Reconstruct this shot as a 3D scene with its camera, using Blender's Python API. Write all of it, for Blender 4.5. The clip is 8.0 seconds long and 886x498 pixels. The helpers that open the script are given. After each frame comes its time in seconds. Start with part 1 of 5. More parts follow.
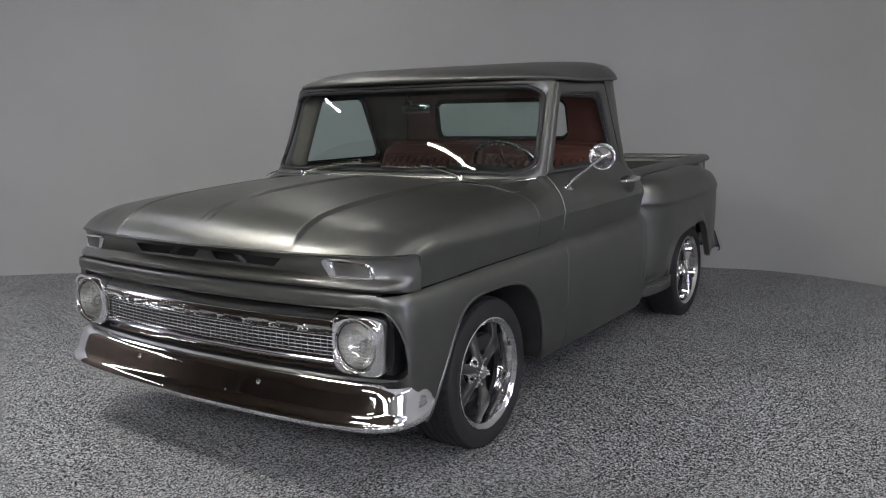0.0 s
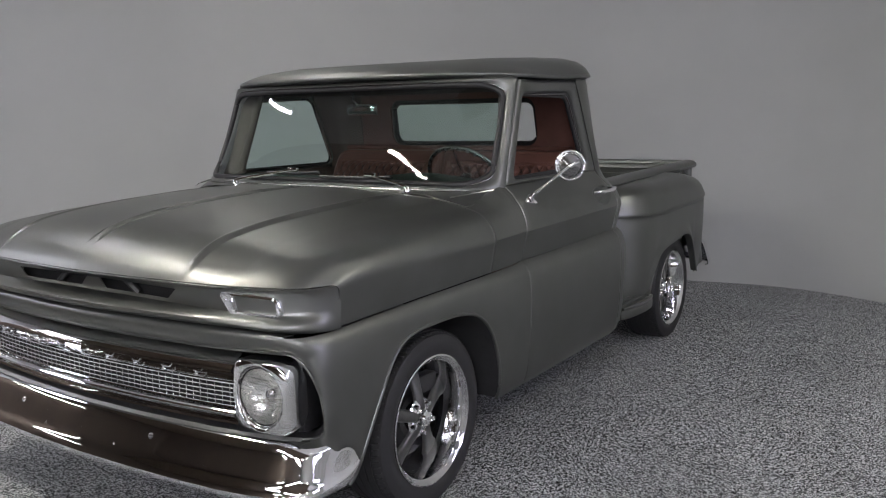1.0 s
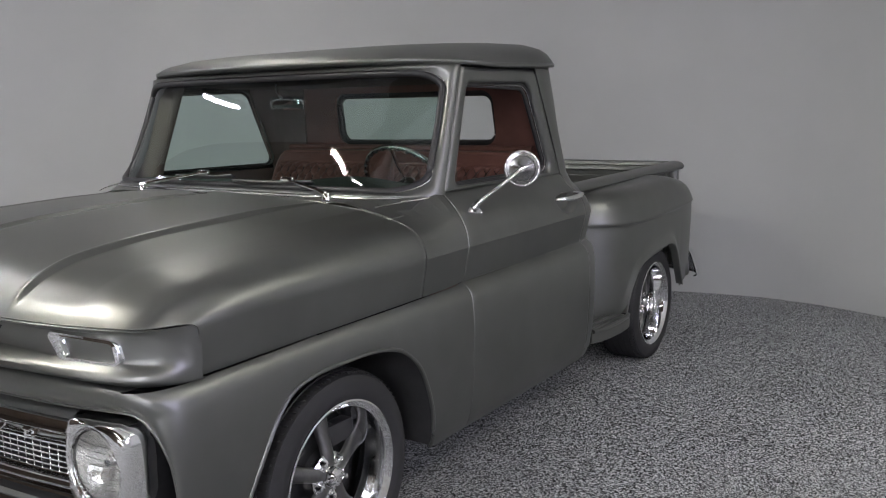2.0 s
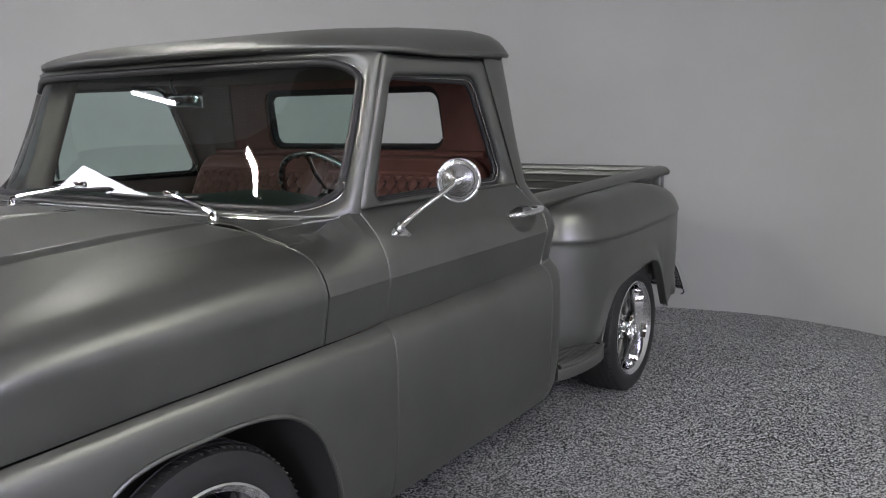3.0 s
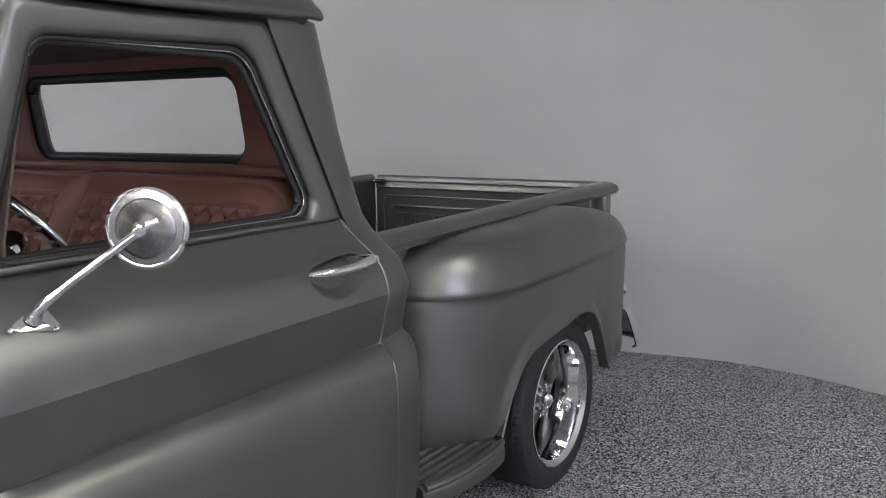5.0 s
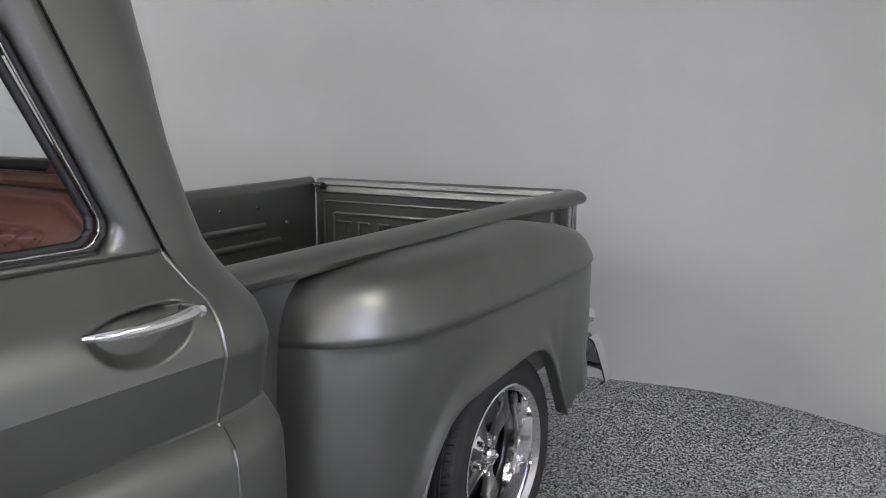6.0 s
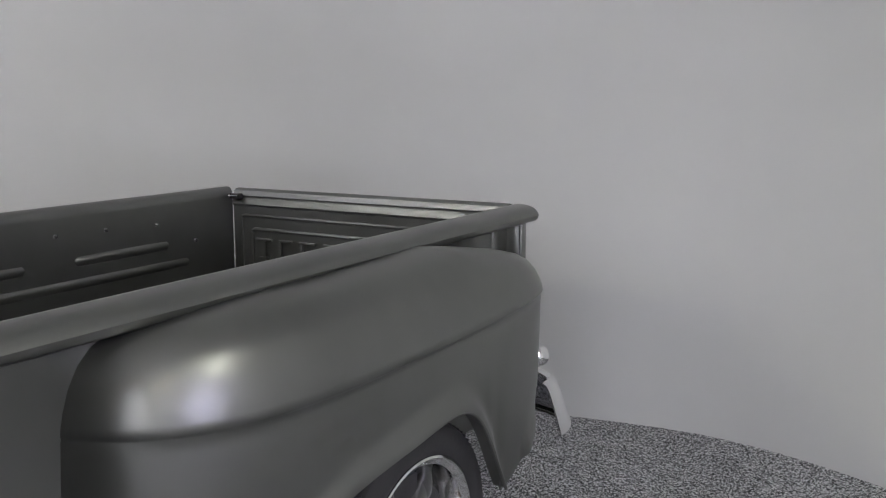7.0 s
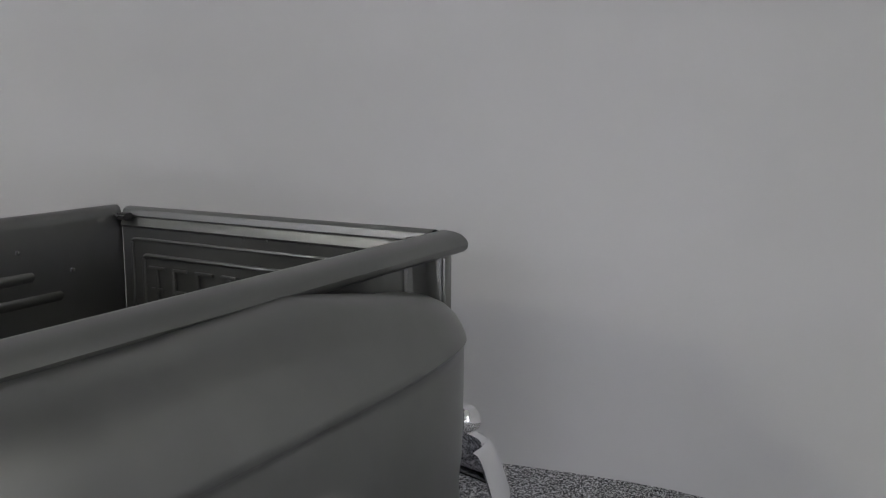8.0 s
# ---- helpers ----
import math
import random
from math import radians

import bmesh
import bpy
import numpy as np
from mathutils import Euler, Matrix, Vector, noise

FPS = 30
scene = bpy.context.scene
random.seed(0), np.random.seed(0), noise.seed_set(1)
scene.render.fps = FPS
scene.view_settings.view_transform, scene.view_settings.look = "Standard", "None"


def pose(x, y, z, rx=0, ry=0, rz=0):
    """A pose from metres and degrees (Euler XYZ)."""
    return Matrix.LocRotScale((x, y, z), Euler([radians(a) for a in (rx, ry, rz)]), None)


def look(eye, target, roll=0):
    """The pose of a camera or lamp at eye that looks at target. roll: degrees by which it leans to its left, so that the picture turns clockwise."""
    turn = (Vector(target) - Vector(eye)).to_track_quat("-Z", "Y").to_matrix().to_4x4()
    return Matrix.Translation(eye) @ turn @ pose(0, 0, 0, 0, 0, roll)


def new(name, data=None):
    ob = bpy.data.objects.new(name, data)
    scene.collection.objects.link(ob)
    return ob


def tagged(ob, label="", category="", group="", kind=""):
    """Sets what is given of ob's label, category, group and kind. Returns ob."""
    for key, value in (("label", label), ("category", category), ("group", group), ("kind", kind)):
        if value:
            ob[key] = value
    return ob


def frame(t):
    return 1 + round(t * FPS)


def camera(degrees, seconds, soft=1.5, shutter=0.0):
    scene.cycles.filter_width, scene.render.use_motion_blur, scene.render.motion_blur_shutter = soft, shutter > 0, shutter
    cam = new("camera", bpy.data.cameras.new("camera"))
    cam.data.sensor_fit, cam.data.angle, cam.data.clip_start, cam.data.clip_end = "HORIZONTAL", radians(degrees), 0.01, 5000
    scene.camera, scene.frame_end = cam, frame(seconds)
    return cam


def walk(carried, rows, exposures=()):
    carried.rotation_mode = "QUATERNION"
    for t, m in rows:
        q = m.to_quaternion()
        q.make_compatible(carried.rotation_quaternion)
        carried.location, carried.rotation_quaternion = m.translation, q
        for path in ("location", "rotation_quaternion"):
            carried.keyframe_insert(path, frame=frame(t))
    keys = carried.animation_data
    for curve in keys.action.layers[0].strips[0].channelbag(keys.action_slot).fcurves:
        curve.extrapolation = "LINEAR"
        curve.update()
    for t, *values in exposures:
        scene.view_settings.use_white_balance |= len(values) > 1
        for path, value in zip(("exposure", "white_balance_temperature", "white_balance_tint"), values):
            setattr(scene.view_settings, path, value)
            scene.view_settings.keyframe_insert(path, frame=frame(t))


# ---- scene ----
cam = camera(55.6, 8.0, soft=1.1)
PATH = [
    (0, (2.786, -3.073, 1.435), (1.685, -1.432, 1.131), -0.8),
    (0.5, (2.734, -2.795, 1.431), (1.635, -1.151, 1.127), -0.8),
    (1, (2.659, -2.496, 1.433), (1.57, -0.845, 1.135), -0.7),
    (1.5, (2.625, -2.184, 1.422), (1.532, -0.537, 1.122), -0.6),
    (3, (2.44, -1.234, 1.414), (1.352, 0.418, 1.115), -0.7),
    (3.5, (2.392, -0.916, 1.422), (1.308, 0.738, 1.13), -1.0),
    (4, (2.321, -0.594, 1.411), (1.245, 1.067, 1.122), -0.7),
    (4.5, (2.275, -0.286, 1.401), (1.203, 1.378, 1.114), -0.6),
    (6, (2.113, 0.649, 1.404), (1.049, 2.316, 1.105), 0.2),
    (6.5, (2.067, 0.954, 1.411), (1.007, 2.624, 1.119), 0.2),
    (7, (2.005, 1.283, 1.4), (0.947, 2.954, 1.106), 0.2),
    (7.5, (1.978, 1.592, 1.378), (0.91, 3.259, 1.096), -0.2),
    (8, (1.905, 1.883, 1.416), (0.859, 3.562, 1.126), 0.1),
]
BRIGHTER = [(0.0, 0.26), (0.5, 0.38), (1.5, 0.61), (3.0, 0.84), (4.5, 0.96), (6.0, 1.22), (6.5, 1.28), (7.0, 1.25), (8.0, 0.92)]
walk(cam, [(t, look(eye, target, roll)) for t, eye, target, roll in PATH], BRIGHTER)

# ---- room light ----
world = bpy.data.worlds.new("room_air")
world.use_nodes = True
world.node_tree.nodes["Background"].inputs[0].default_value = (0.55, 0.6, 0.7, 1)
world.node_tree.nodes["Background"].inputs[1].default_value = 0.02
scene.world = world


# ---- materials ----
def nodes_of(name):
    m = bpy.data.materials.new(name)
    m.use_nodes = True
    nt = m.node_tree
    return m, nt, nt.nodes["Principled BSDF"]


def link(nt, a, b):
    nt.links.new(a, b)


def add_noise(nt, scale, detail=4.0, rough=0.6):
    tc = nt.nodes.new("ShaderNodeTexCoord")
    n = nt.nodes.new("ShaderNodeTexNoise")
    n.inputs["Scale"].default_value = scale
    n.inputs["Detail"].default_value = detail
    n.inputs["Roughness"].default_value = rough
    link(nt, tc.outputs["Object"], n.inputs["Vector"])
    return n


def ramp(nt, src, stops):
    r = nt.nodes.new("ShaderNodeValToRGB")
    e = r.color_ramp.elements
    while len(e) < len(stops):
        e.new(0.5)
    for k, (p, c) in enumerate(stops):
        e[k].position = p
        e[k].color = (*c, 1) if len(c) == 3 else c
    link(nt, src, r.inputs[0])
    return r


def bump(nt, bsdf, height, strength, distance):
    b = nt.nodes.new("ShaderNodeBump")
    b.inputs["Strength"].default_value = strength
    b.inputs["Distance"].default_value = distance
    link(nt, height, b.inputs["Height"])
    link(nt, b.outputs[0], bsdf.inputs["Normal"])


def simple(name, base, rough, metal=0.0, vary=0.12, scale=30.0, relief=0.0, dist=0.002, spec=0.5):
    m, nt, b = nodes_of(name)
    n = add_noise(nt, scale)
    lo = tuple(c * (1 - vary) for c in base)
    hi = tuple(min(1, c * (1 + vary)) for c in base)
    r = ramp(nt, n.outputs[0], [(0.3, lo), (0.7, hi)])
    link(nt, r.outputs[0], b.inputs["Base Color"])
    r2 = ramp(nt, n.outputs[0], [(0.3, (rough * 0.88,) * 3), (0.7, (min(1, rough * 1.12),) * 3)])
    link(nt, r2.outputs[0], b.inputs["Roughness"])
    b.inputs["Metallic"].default_value = metal
    b.inputs["Specular IOR Level"].default_value = spec
    if relief:
        bump(nt, b, n.outputs[0], relief, dist)
    return m


def make_paint():
    m, nt, b = nodes_of("satin_gunmetal_paint")
    big = add_noise(nt, 3.0, 3)
    fine = add_noise(nt, 1400.0, 1)
    mix = nt.nodes.new("ShaderNodeMath")
    mix.operation = "MULTIPLY_ADD"
    mix.inputs[1].default_value = 0.25
    link(nt, fine.outputs[0], mix.inputs[0])
    link(nt, big.outputs[0], mix.inputs[2])
    r = ramp(nt, mix.outputs[0], [(0.4, (0.176, 0.180, 0.172)), (0.85, (0.214, 0.218, 0.209))])
    link(nt, r.outputs[0], b.inputs["Base Color"])
    r2 = ramp(nt, big.outputs[0], [(0.3, (0.345,) * 3), (0.7, (0.385,) * 3)])
    link(nt, r2.outputs[0], b.inputs["Roughness"])
    b.inputs["Metallic"].default_value = 0.92
    return m


def make_carpet():
    m, nt, b = nodes_of("speckled_grey_carpet")
    tc = nt.nodes.new("ShaderNodeTexCoord")
    v = nt.nodes.new("ShaderNodeTexVoronoi")
    v.inputs["Scale"].default_value = 215.0
    v.inputs["Randomness"].default_value = 1.0
    link(nt, tc.outputs["Object"], v.inputs["Vector"])
    bw = nt.nodes.new("ShaderNodeRGBToBW")
    link(nt, v.outputs["Color"], bw.inputs[0])
    speck = ramp(nt, bw.outputs[0], [(0.30, (0.026, 0.027, 0.029)), (0.43, (0.12, 0.123, 0.128)), (0.58, (0.36, 0.364, 0.375)), (0.72, (0.74, 0.75, 0.77))])
    wear = add_noise(nt, 1.3, 5)
    wr = ramp(nt, wear.outputs[0], [(0.3, (0.86, 0.86, 0.86)), (0.7, (1.08, 1.08, 1.08))])
    mul = nt.nodes.new("ShaderNodeMixRGB")
    mul.blend_type = "MULTIPLY"
    mul.inputs[0].default_value = 1.0
    link(nt, speck.outputs[0], mul.inputs[1])
    link(nt, wr.outputs[0], mul.inputs[2])
    link(nt, mul.outputs[0], b.inputs["Base Color"])
    b.inputs["Roughness"].default_value = 0.95
    b.inputs["Specular IOR Level"].default_value = 0.1
    bump(nt, b, v.outputs["Distance"], 0.8, 0.006)
    return m


def make_wall():
    m, nt, b = nodes_of("grey_studio_wall_paint")
    big = add_noise(nt, 0.7, 4)
    fine = add_noise(nt, 220.0, 3)
    r = ramp(nt, big.outputs[0], [(0.3, (0.424, 0.430, 0.427)), (0.7, (0.464, 0.470, 0.467))])
    link(nt, r.outputs[0], b.inputs["Base Color"])
    b.inputs["Roughness"].default_value = 0.75
    b.inputs["Specular IOR Level"].default_value = 0.25
    bump(nt, b, fine.outputs[0], 0.12, 0.002)
    return m


def make_glass(name, tint, band=None, ior=1.5):
    m = bpy.data.materials.new(name)
    m.use_nodes = True
    nt = m.node_tree
    nt.nodes.clear()
    out = nt.nodes.new("ShaderNodeOutputMaterial")
    mix = nt.nodes.new("ShaderNodeMixShader")
    fr = nt.nodes.new("ShaderNodeFresnel")
    fr.inputs[0].default_value = ior
    tr = nt.nodes.new("ShaderNodeBsdfTransparent")
    tr.inputs[0].default_value = (*tint, 1)
    if band:
        # a blue shade band along the top edge
        tc = nt.nodes.new("ShaderNodeTexCoord")
        sep = nt.nodes.new("ShaderNodeSeparateXYZ")
        link(nt, tc.outputs["Object"], sep.inputs[0])
        mr = nt.nodes.new("ShaderNodeMapRange")
        mr.inputs[1].default_value, mr.inputs[2].default_value = band
        link(nt, sep.outputs[2], mr.inputs[0])
        r = ramp(nt, mr.outputs[0], [(0.0, tint), (1.0, (0.20, 0.30, 0.42))])
        link(nt, r.outputs[0], tr.inputs[0])
    gl = nt.nodes.new("ShaderNodeBsdfGlossy")
    gl.inputs["Roughness"].default_value = 0.015
    link(nt, fr.outputs[0], mix.inputs[0])
    link(nt, tr.outputs[0], mix.inputs[1])
    link(nt, gl.outputs[0], mix.inputs[2])
    link(nt, mix.outputs[0], out.inputs[0])
    return m


def make_glow(name, colour, strength):
    m = bpy.data.materials.new(name)
    m.use_nodes = True
    nt = m.node_tree
    nt.nodes.clear()
    out = nt.nodes.new("ShaderNodeOutputMaterial")
    em = nt.nodes.new("ShaderNodeEmission")
    em.inputs[0].default_value = (*colour, 1)
    em.inputs[1].default_value = strength
    link(nt, em.outputs[0], out.inputs[0])
    return m


def make_leather():
    m, nt, b = nodes_of("red_brown_leather")
    n = add_noise(nt, 9.0, 4)
    tc = nt.nodes.new("ShaderNodeTexCoord")
    v = nt.nodes.new("ShaderNodeTexVoronoi")
    v.inputs["Scale"].default_value = 420.0
    link(nt, tc.outputs["Object"], v.inputs["Vector"])
    r = ramp(nt, n.outputs[0], [(0.3, (0.140, 0.062, 0.049)), (0.7, (0.185, 0.083, 0.065))])
    link(nt, r.outputs[0], b.inputs["Base Color"])
    b.inputs["Roughness"].default_value = 0.48
    bump(nt, b, v.outputs["Distance"], 0.25, 0.001)
    return m


PAINT = make_paint()
CARPET = make_carpet()
WALL = make_wall()
LEATHER = make_leather()
CHROME = simple("polished_chrome", (0.86, 0.86, 0.87), 0.05, 1.0, 0.03, 8.0)
SPOKE = simple("grey_cast_spoke_metal", (0.125, 0.125, 0.124), 0.40, 0.75, 0.12, 40.0)
ALLOY = simple("machined_alloy", (0.78, 0.78, 0.79), 0.08, 1.0, 0.06, 60.0)
SPUN = simple("spun_stainless_steel", (0.55, 0.55, 0.55), 0.20, 1.0, 0.08, 40.0)
RADIAL = simple("radially_spun_steel", (0.34, 0.34, 0.34), 0.24, 1.0, 0.08, 40.0)
tangent = RADIAL.node_tree.nodes.new("ShaderNodeTangent")
tangent.direction_type, tangent.axis = "RADIAL", "Y"
RADIAL.node_tree.links.new(tangent.outputs[0], RADIAL.node_tree.nodes["Principled BSDF"].inputs["Tangent"])
RADIAL.node_tree.nodes["Principled BSDF"].inputs["Anisotropic"].default_value = 0.85
GREYMETAL = simple("dark_cast_spoke_metal", (0.036, 0.036, 0.039), 0.34, 0.6, 0.12, 40.0)
RUBBER = simple("black_tyre_rubber", (0.022, 0.022, 0.024), 0.62, 0.0, 0.25, 70.0, 0.25, 0.002)
GASKET = simple("black_rubber_gasket", (0.018, 0.018, 0.02), 0.42, 0.0, 0.2, 60.0)
BLACK = simple("black_painted_steel", (0.014, 0.014, 0.015), 0.55, 0.0, 0.3, 20.0, 0.1)
DARKTRIM = simple("dark_grey_inner_panel", (0.05, 0.05, 0.052), 0.45, 0.3, 0.15, 20.0)
DASH = simple("dark_green_dash_vinyl", (0.018, 0.026, 0.022), 0.5, 0.0, 0.2, 80.0, 0.15, 0.001)
HEADLINER = simple("dark_headliner_cloth", (0.12, 0.095, 0.082), 0.9, 0.0, 0.15, 200.0, 0.2, 0.001)
STITCH = simple("dark_red_stitched_leather", (0.016, 0.007, 0.006), 0.55, 0.0, 0.12, 60.0)
GLASS = make_glass("tinted_windscreen_glass", (0.58, 0.72, 0.68), (1.54, 1.61), 1.60)
CLEAR = make_glass("clear_rear_glass", (0.90, 0.93, 0.92))
LENS = make_glass("clear_lamp_lens", (0.93, 0.94, 0.95))
RED_LENS = simple("red_lamp_lens", (0.25, 0.012, 0.01), 0.2, 0.0, 0.1)
# leather trim behind the windscreen, with the glass haze put into its colour
TRIM = simple("haze_greyed_leather", (0.14, 0.105, 0.090), 0.6, 0.0, 0.15, 120.0, 0.15, 0.001)
CEILING_MAT = simple("pale_ceiling_boards", (0.80, 0.80, 0.77), 0.85, 0.0, 0.2, 3.0)
BROWN_MAT = simple("brown_far_wall", (0.062, 0.046, 0.035), 0.8, 0.0, 0.2, 2.0)
DARK_CEILING = simple("dark_brown_ceiling", (0.09, 0.065, 0.045), 0.85, 0.0, 0.2, 3.0)
BOWL = simple("bright_lamp_reflector", (0.95, 0.94, 0.90), 0.20, 0.75, 0.05, 50.0)
SMOKY = simple("smoky_lamp_lens", (0.06, 0.06, 0.058), 0.22, 0.1, 0.3, 30.0)
SIDE_MAT = simple("plain_grey_side_wall", (0.34, 0.34, 0.33), 0.8, 0.0, 0.15, 2.0)
TUBE_BRIGHT = make_glow("bright_tube_light", (1.0, 0.965, 0.87), 205.0)
TUBE_LILAC = make_glow("lilac_tube_light", (0.90, 0.88, 1.0), 85.0)
FILL_REAR = make_glow("warm_rear_fill_light", (1.0, 0.98, 0.93), 24.0)
FILL_OLIVE = make_glow("soft_warm_fill_light", (1.0, 0.985, 0.88), 10.0)
TUBE_FAR = make_glow("far_tube_light", (1.0, 0.97, 0.93), 24.0)
TUBE_DIM = make_glow("hall_tube_light", (1.0, 0.97, 0.92), 40.0)
FILL_COOL = make_glow("cool_fill_light", (0.91, 0.905, 1.0), 54.0)
TUBE_EAST = make_glow("east_tube_light", (0.85, 0.83, 1.0), 24.0)
TUBE_WARM = make_glow("warm_tube_light", (1.0, 0.94, 0.74), 45.0)
TUBE_NEUTRAL = make_glow("neutral_tube_light", (0.99, 0.99, 1.0), 52.0)
TUBE_MID = make_glow("mid_tube_light", (0.99, 0.99, 1.0), 20.0)
FILL_SIDE = make_glow("side_fill_light", (0.985, 1.0, 0.92), 8.0)
SKY_GLOW = make_glow("bright_overcast_sky", (0.95, 0.97, 1.0), 3.5)
BLUE_GLOW = make_glow("bluish_daylight_sky", (0.88, 0.88, 1.0), 10.0)
LILAC_GLOW = make_glow("lilac_daylight_sky", (0.76, 0.73, 1.0), 9.0)
PANEL_GLOW = make_glow("cool_panel_light", (0.87, 0.86, 1.0), 12.0)




# ---- mesh helpers ----
def spline(points, n):
    """n points along a Catmull-Rom curve through the given ones, evenly in chord length."""
    p = np.array(points, float)
    seg = np.linalg.norm(np.diff(p, axis=0), axis=1)
    s = np.r_[0, np.cumsum(seg)]
    out = []
    m = np.zeros_like(p)
    m[1:-1] = (p[2:] - p[:-2]) / (s[2:] - s[:-2])[:, None]
    m[0] = (p[1] - p[0]) / (s[1] - s[0])
    m[-1] = (p[-1] - p[-2]) / (s[-1] - s[-2])
    for d in np.linspace(0, s[-1], n):
        k = min(len(p) - 2, max(0, int(np.searchsorted(s, d, "right")) - 1))
        h = s[k + 1] - s[k]
        a = (d - s[k]) / h
        out.append((2 * a**3 - 3 * a**2 + 1) * p[k] + (a**3 - 2 * a**2 + a) * h * m[k]
                   + (-2 * a**3 + 3 * a**2) * p[k + 1] + (a**3 - a**2) * h * m[k + 1])
    return np.array(out)


def lerp(x, xs, ys):
    return float(np.interp(x, xs, ys))


def grid(rows, closed_u=False, closed_v=False, skip=None):
    """A bmesh from rows of points, one quad a cell."""
    bm = bmesh.new()
    vs = [[bm.verts.new(tuple(map(float, p))) for p in row] for row in rows]
    nu, nv = len(vs), len(vs[0])
    for i in range(nu if closed_u else nu - 1):
        for j in range(nv if closed_v else nv - 1):
            if skip and skip(i, j):
                continue
            a, b = (i + 1) % nu, (j + 1) % nv
            bm.faces.new((vs[i][j], vs[a][j], vs[a][b], vs[i][b]))
    return bm


def net(rows, mu, mv):
    """A smooth sheet through a net of points: splines along the rows, then across."""
    r = [spline(x, mv) for x in rows]
    cols = [spline([row[j] for row in r], mu) for j in range(mv)]
    return [[cols[j][i] for j in range(mv)] for i in range(mu)]


def box(sx, sy, sz, at=(0, 0, 0), bevel=0.0, seg=2):
    bm = bmesh.new()
    bmesh.ops.create_cube(bm, size=1)
    bmesh.ops.scale(bm, vec=(sx, sy, sz), verts=bm.verts)
    if bevel:
        bmesh.ops.bevel(bm, geom=bm.edges[:], offset=bevel, segments=seg, affect="EDGES", profile=0.6)
    bmesh.ops.translate(bm, vec=at, verts=bm.verts)
    return bm


def lathe(profile, n=48, axis="x"):
    """Turns (radius, along) pairs round an axis through the origin."""
    rows = []
    for k in range(n):
        a = 2 * math.pi * k / n
        c, s = math.cos(a), math.sin(a)
        rows.append([(h, r * c, r * s) if axis == "x" else ((r * c, h, r * s) if axis == "y" else (r * c, r * s, h)) for r, h in profile])
    return grid(rows, closed_u=True)


def tube(points, radius, n=10, cap=True):
    """A round rod along points; radius may be a list."""
    p = [Vector(map(float, q)) for q in points]
    rad = radius if isinstance(radius, (list, tuple)) else [radius] * len(p)
    rows = []
    ref = Vector((0, 0, 1))
    for k, q in enumerate(p):
        d = (p[min(k + 1, len(p) - 1)] - p[max(k - 1, 0)]).normalized()
        if abs(d.dot(ref)) > 0.95:
            ref = Vector((1, 0, 0))
        u = d.cross(ref).normalized()
        w = d.cross(u)
        rows.append([q + (u * math.cos(2 * math.pi * j / n) + w * math.sin(2 * math.pi * j / n)) * rad[k] for j in range(n)])
    bm = grid(rows, closed_v=True)
    if cap:
        bm.verts.ensure_lookup_table()
        bm.faces.new(bm.verts[:n])
        bm.faces.new(bm.verts[-n:])
    return bm


def ring_tube(points, radius, n=12):
    p = [Vector(map(float, q)) for q in points]
    rows = []
    for k, q in enumerate(p):
        d = (p[(k + 1) % len(p)] - p[k - 1]).normalized()
        ref = Vector((0, 0, 1)) if abs(d.z) < 0.9 else Vector((1, 0, 0))
        u = d.cross(ref).normalized()
        w = d.cross(u)
        rows.append([q + (u * math.cos(2 * math.pi * j / n) + w * math.sin(2 * math.pi * j / n)) * radius for j in range(n)])
    return grid(rows, closed_u=True, closed_v=True)


def rounded(corners, radii, n=8):
    """A closed outline with rounded corners, n + 1 points a corner."""
    out = []
    m = len(corners)
    for k in range(m):
        p, a, b = (np.array(corners[k], float), np.array(corners[k - 1], float), np.array(corners[(k + 1) % m], float))
        r = radii[k] if isinstance(radii, (list, tuple)) else radii
        u, w = (a - p) / np.linalg.norm(a - p), (b - p) / np.linalg.norm(b - p)
        half = math.acos(max(-1, min(1, float(u @ w)))) / 2
        cut = r / math.tan(half)
        c = p + (u + w) / np.linalg.norm(u + w) * (r / math.sin(half))
        s, e = p + u * cut - c, p + w * cut - c
        for j in range(n + 1):
            f = j / n
            v = s * (1 - f) + e * f
            out.append(tuple(c + v / np.linalg.norm(v) * r))
    return out


def flipped(bm):
    """The mirror image across the truck's long middle plane."""
    other = bm.copy()
    for v in other.verts:
        v.co.x = -v.co.x
    bmesh.ops.reverse_faces(other, faces=other.faces)
    return other


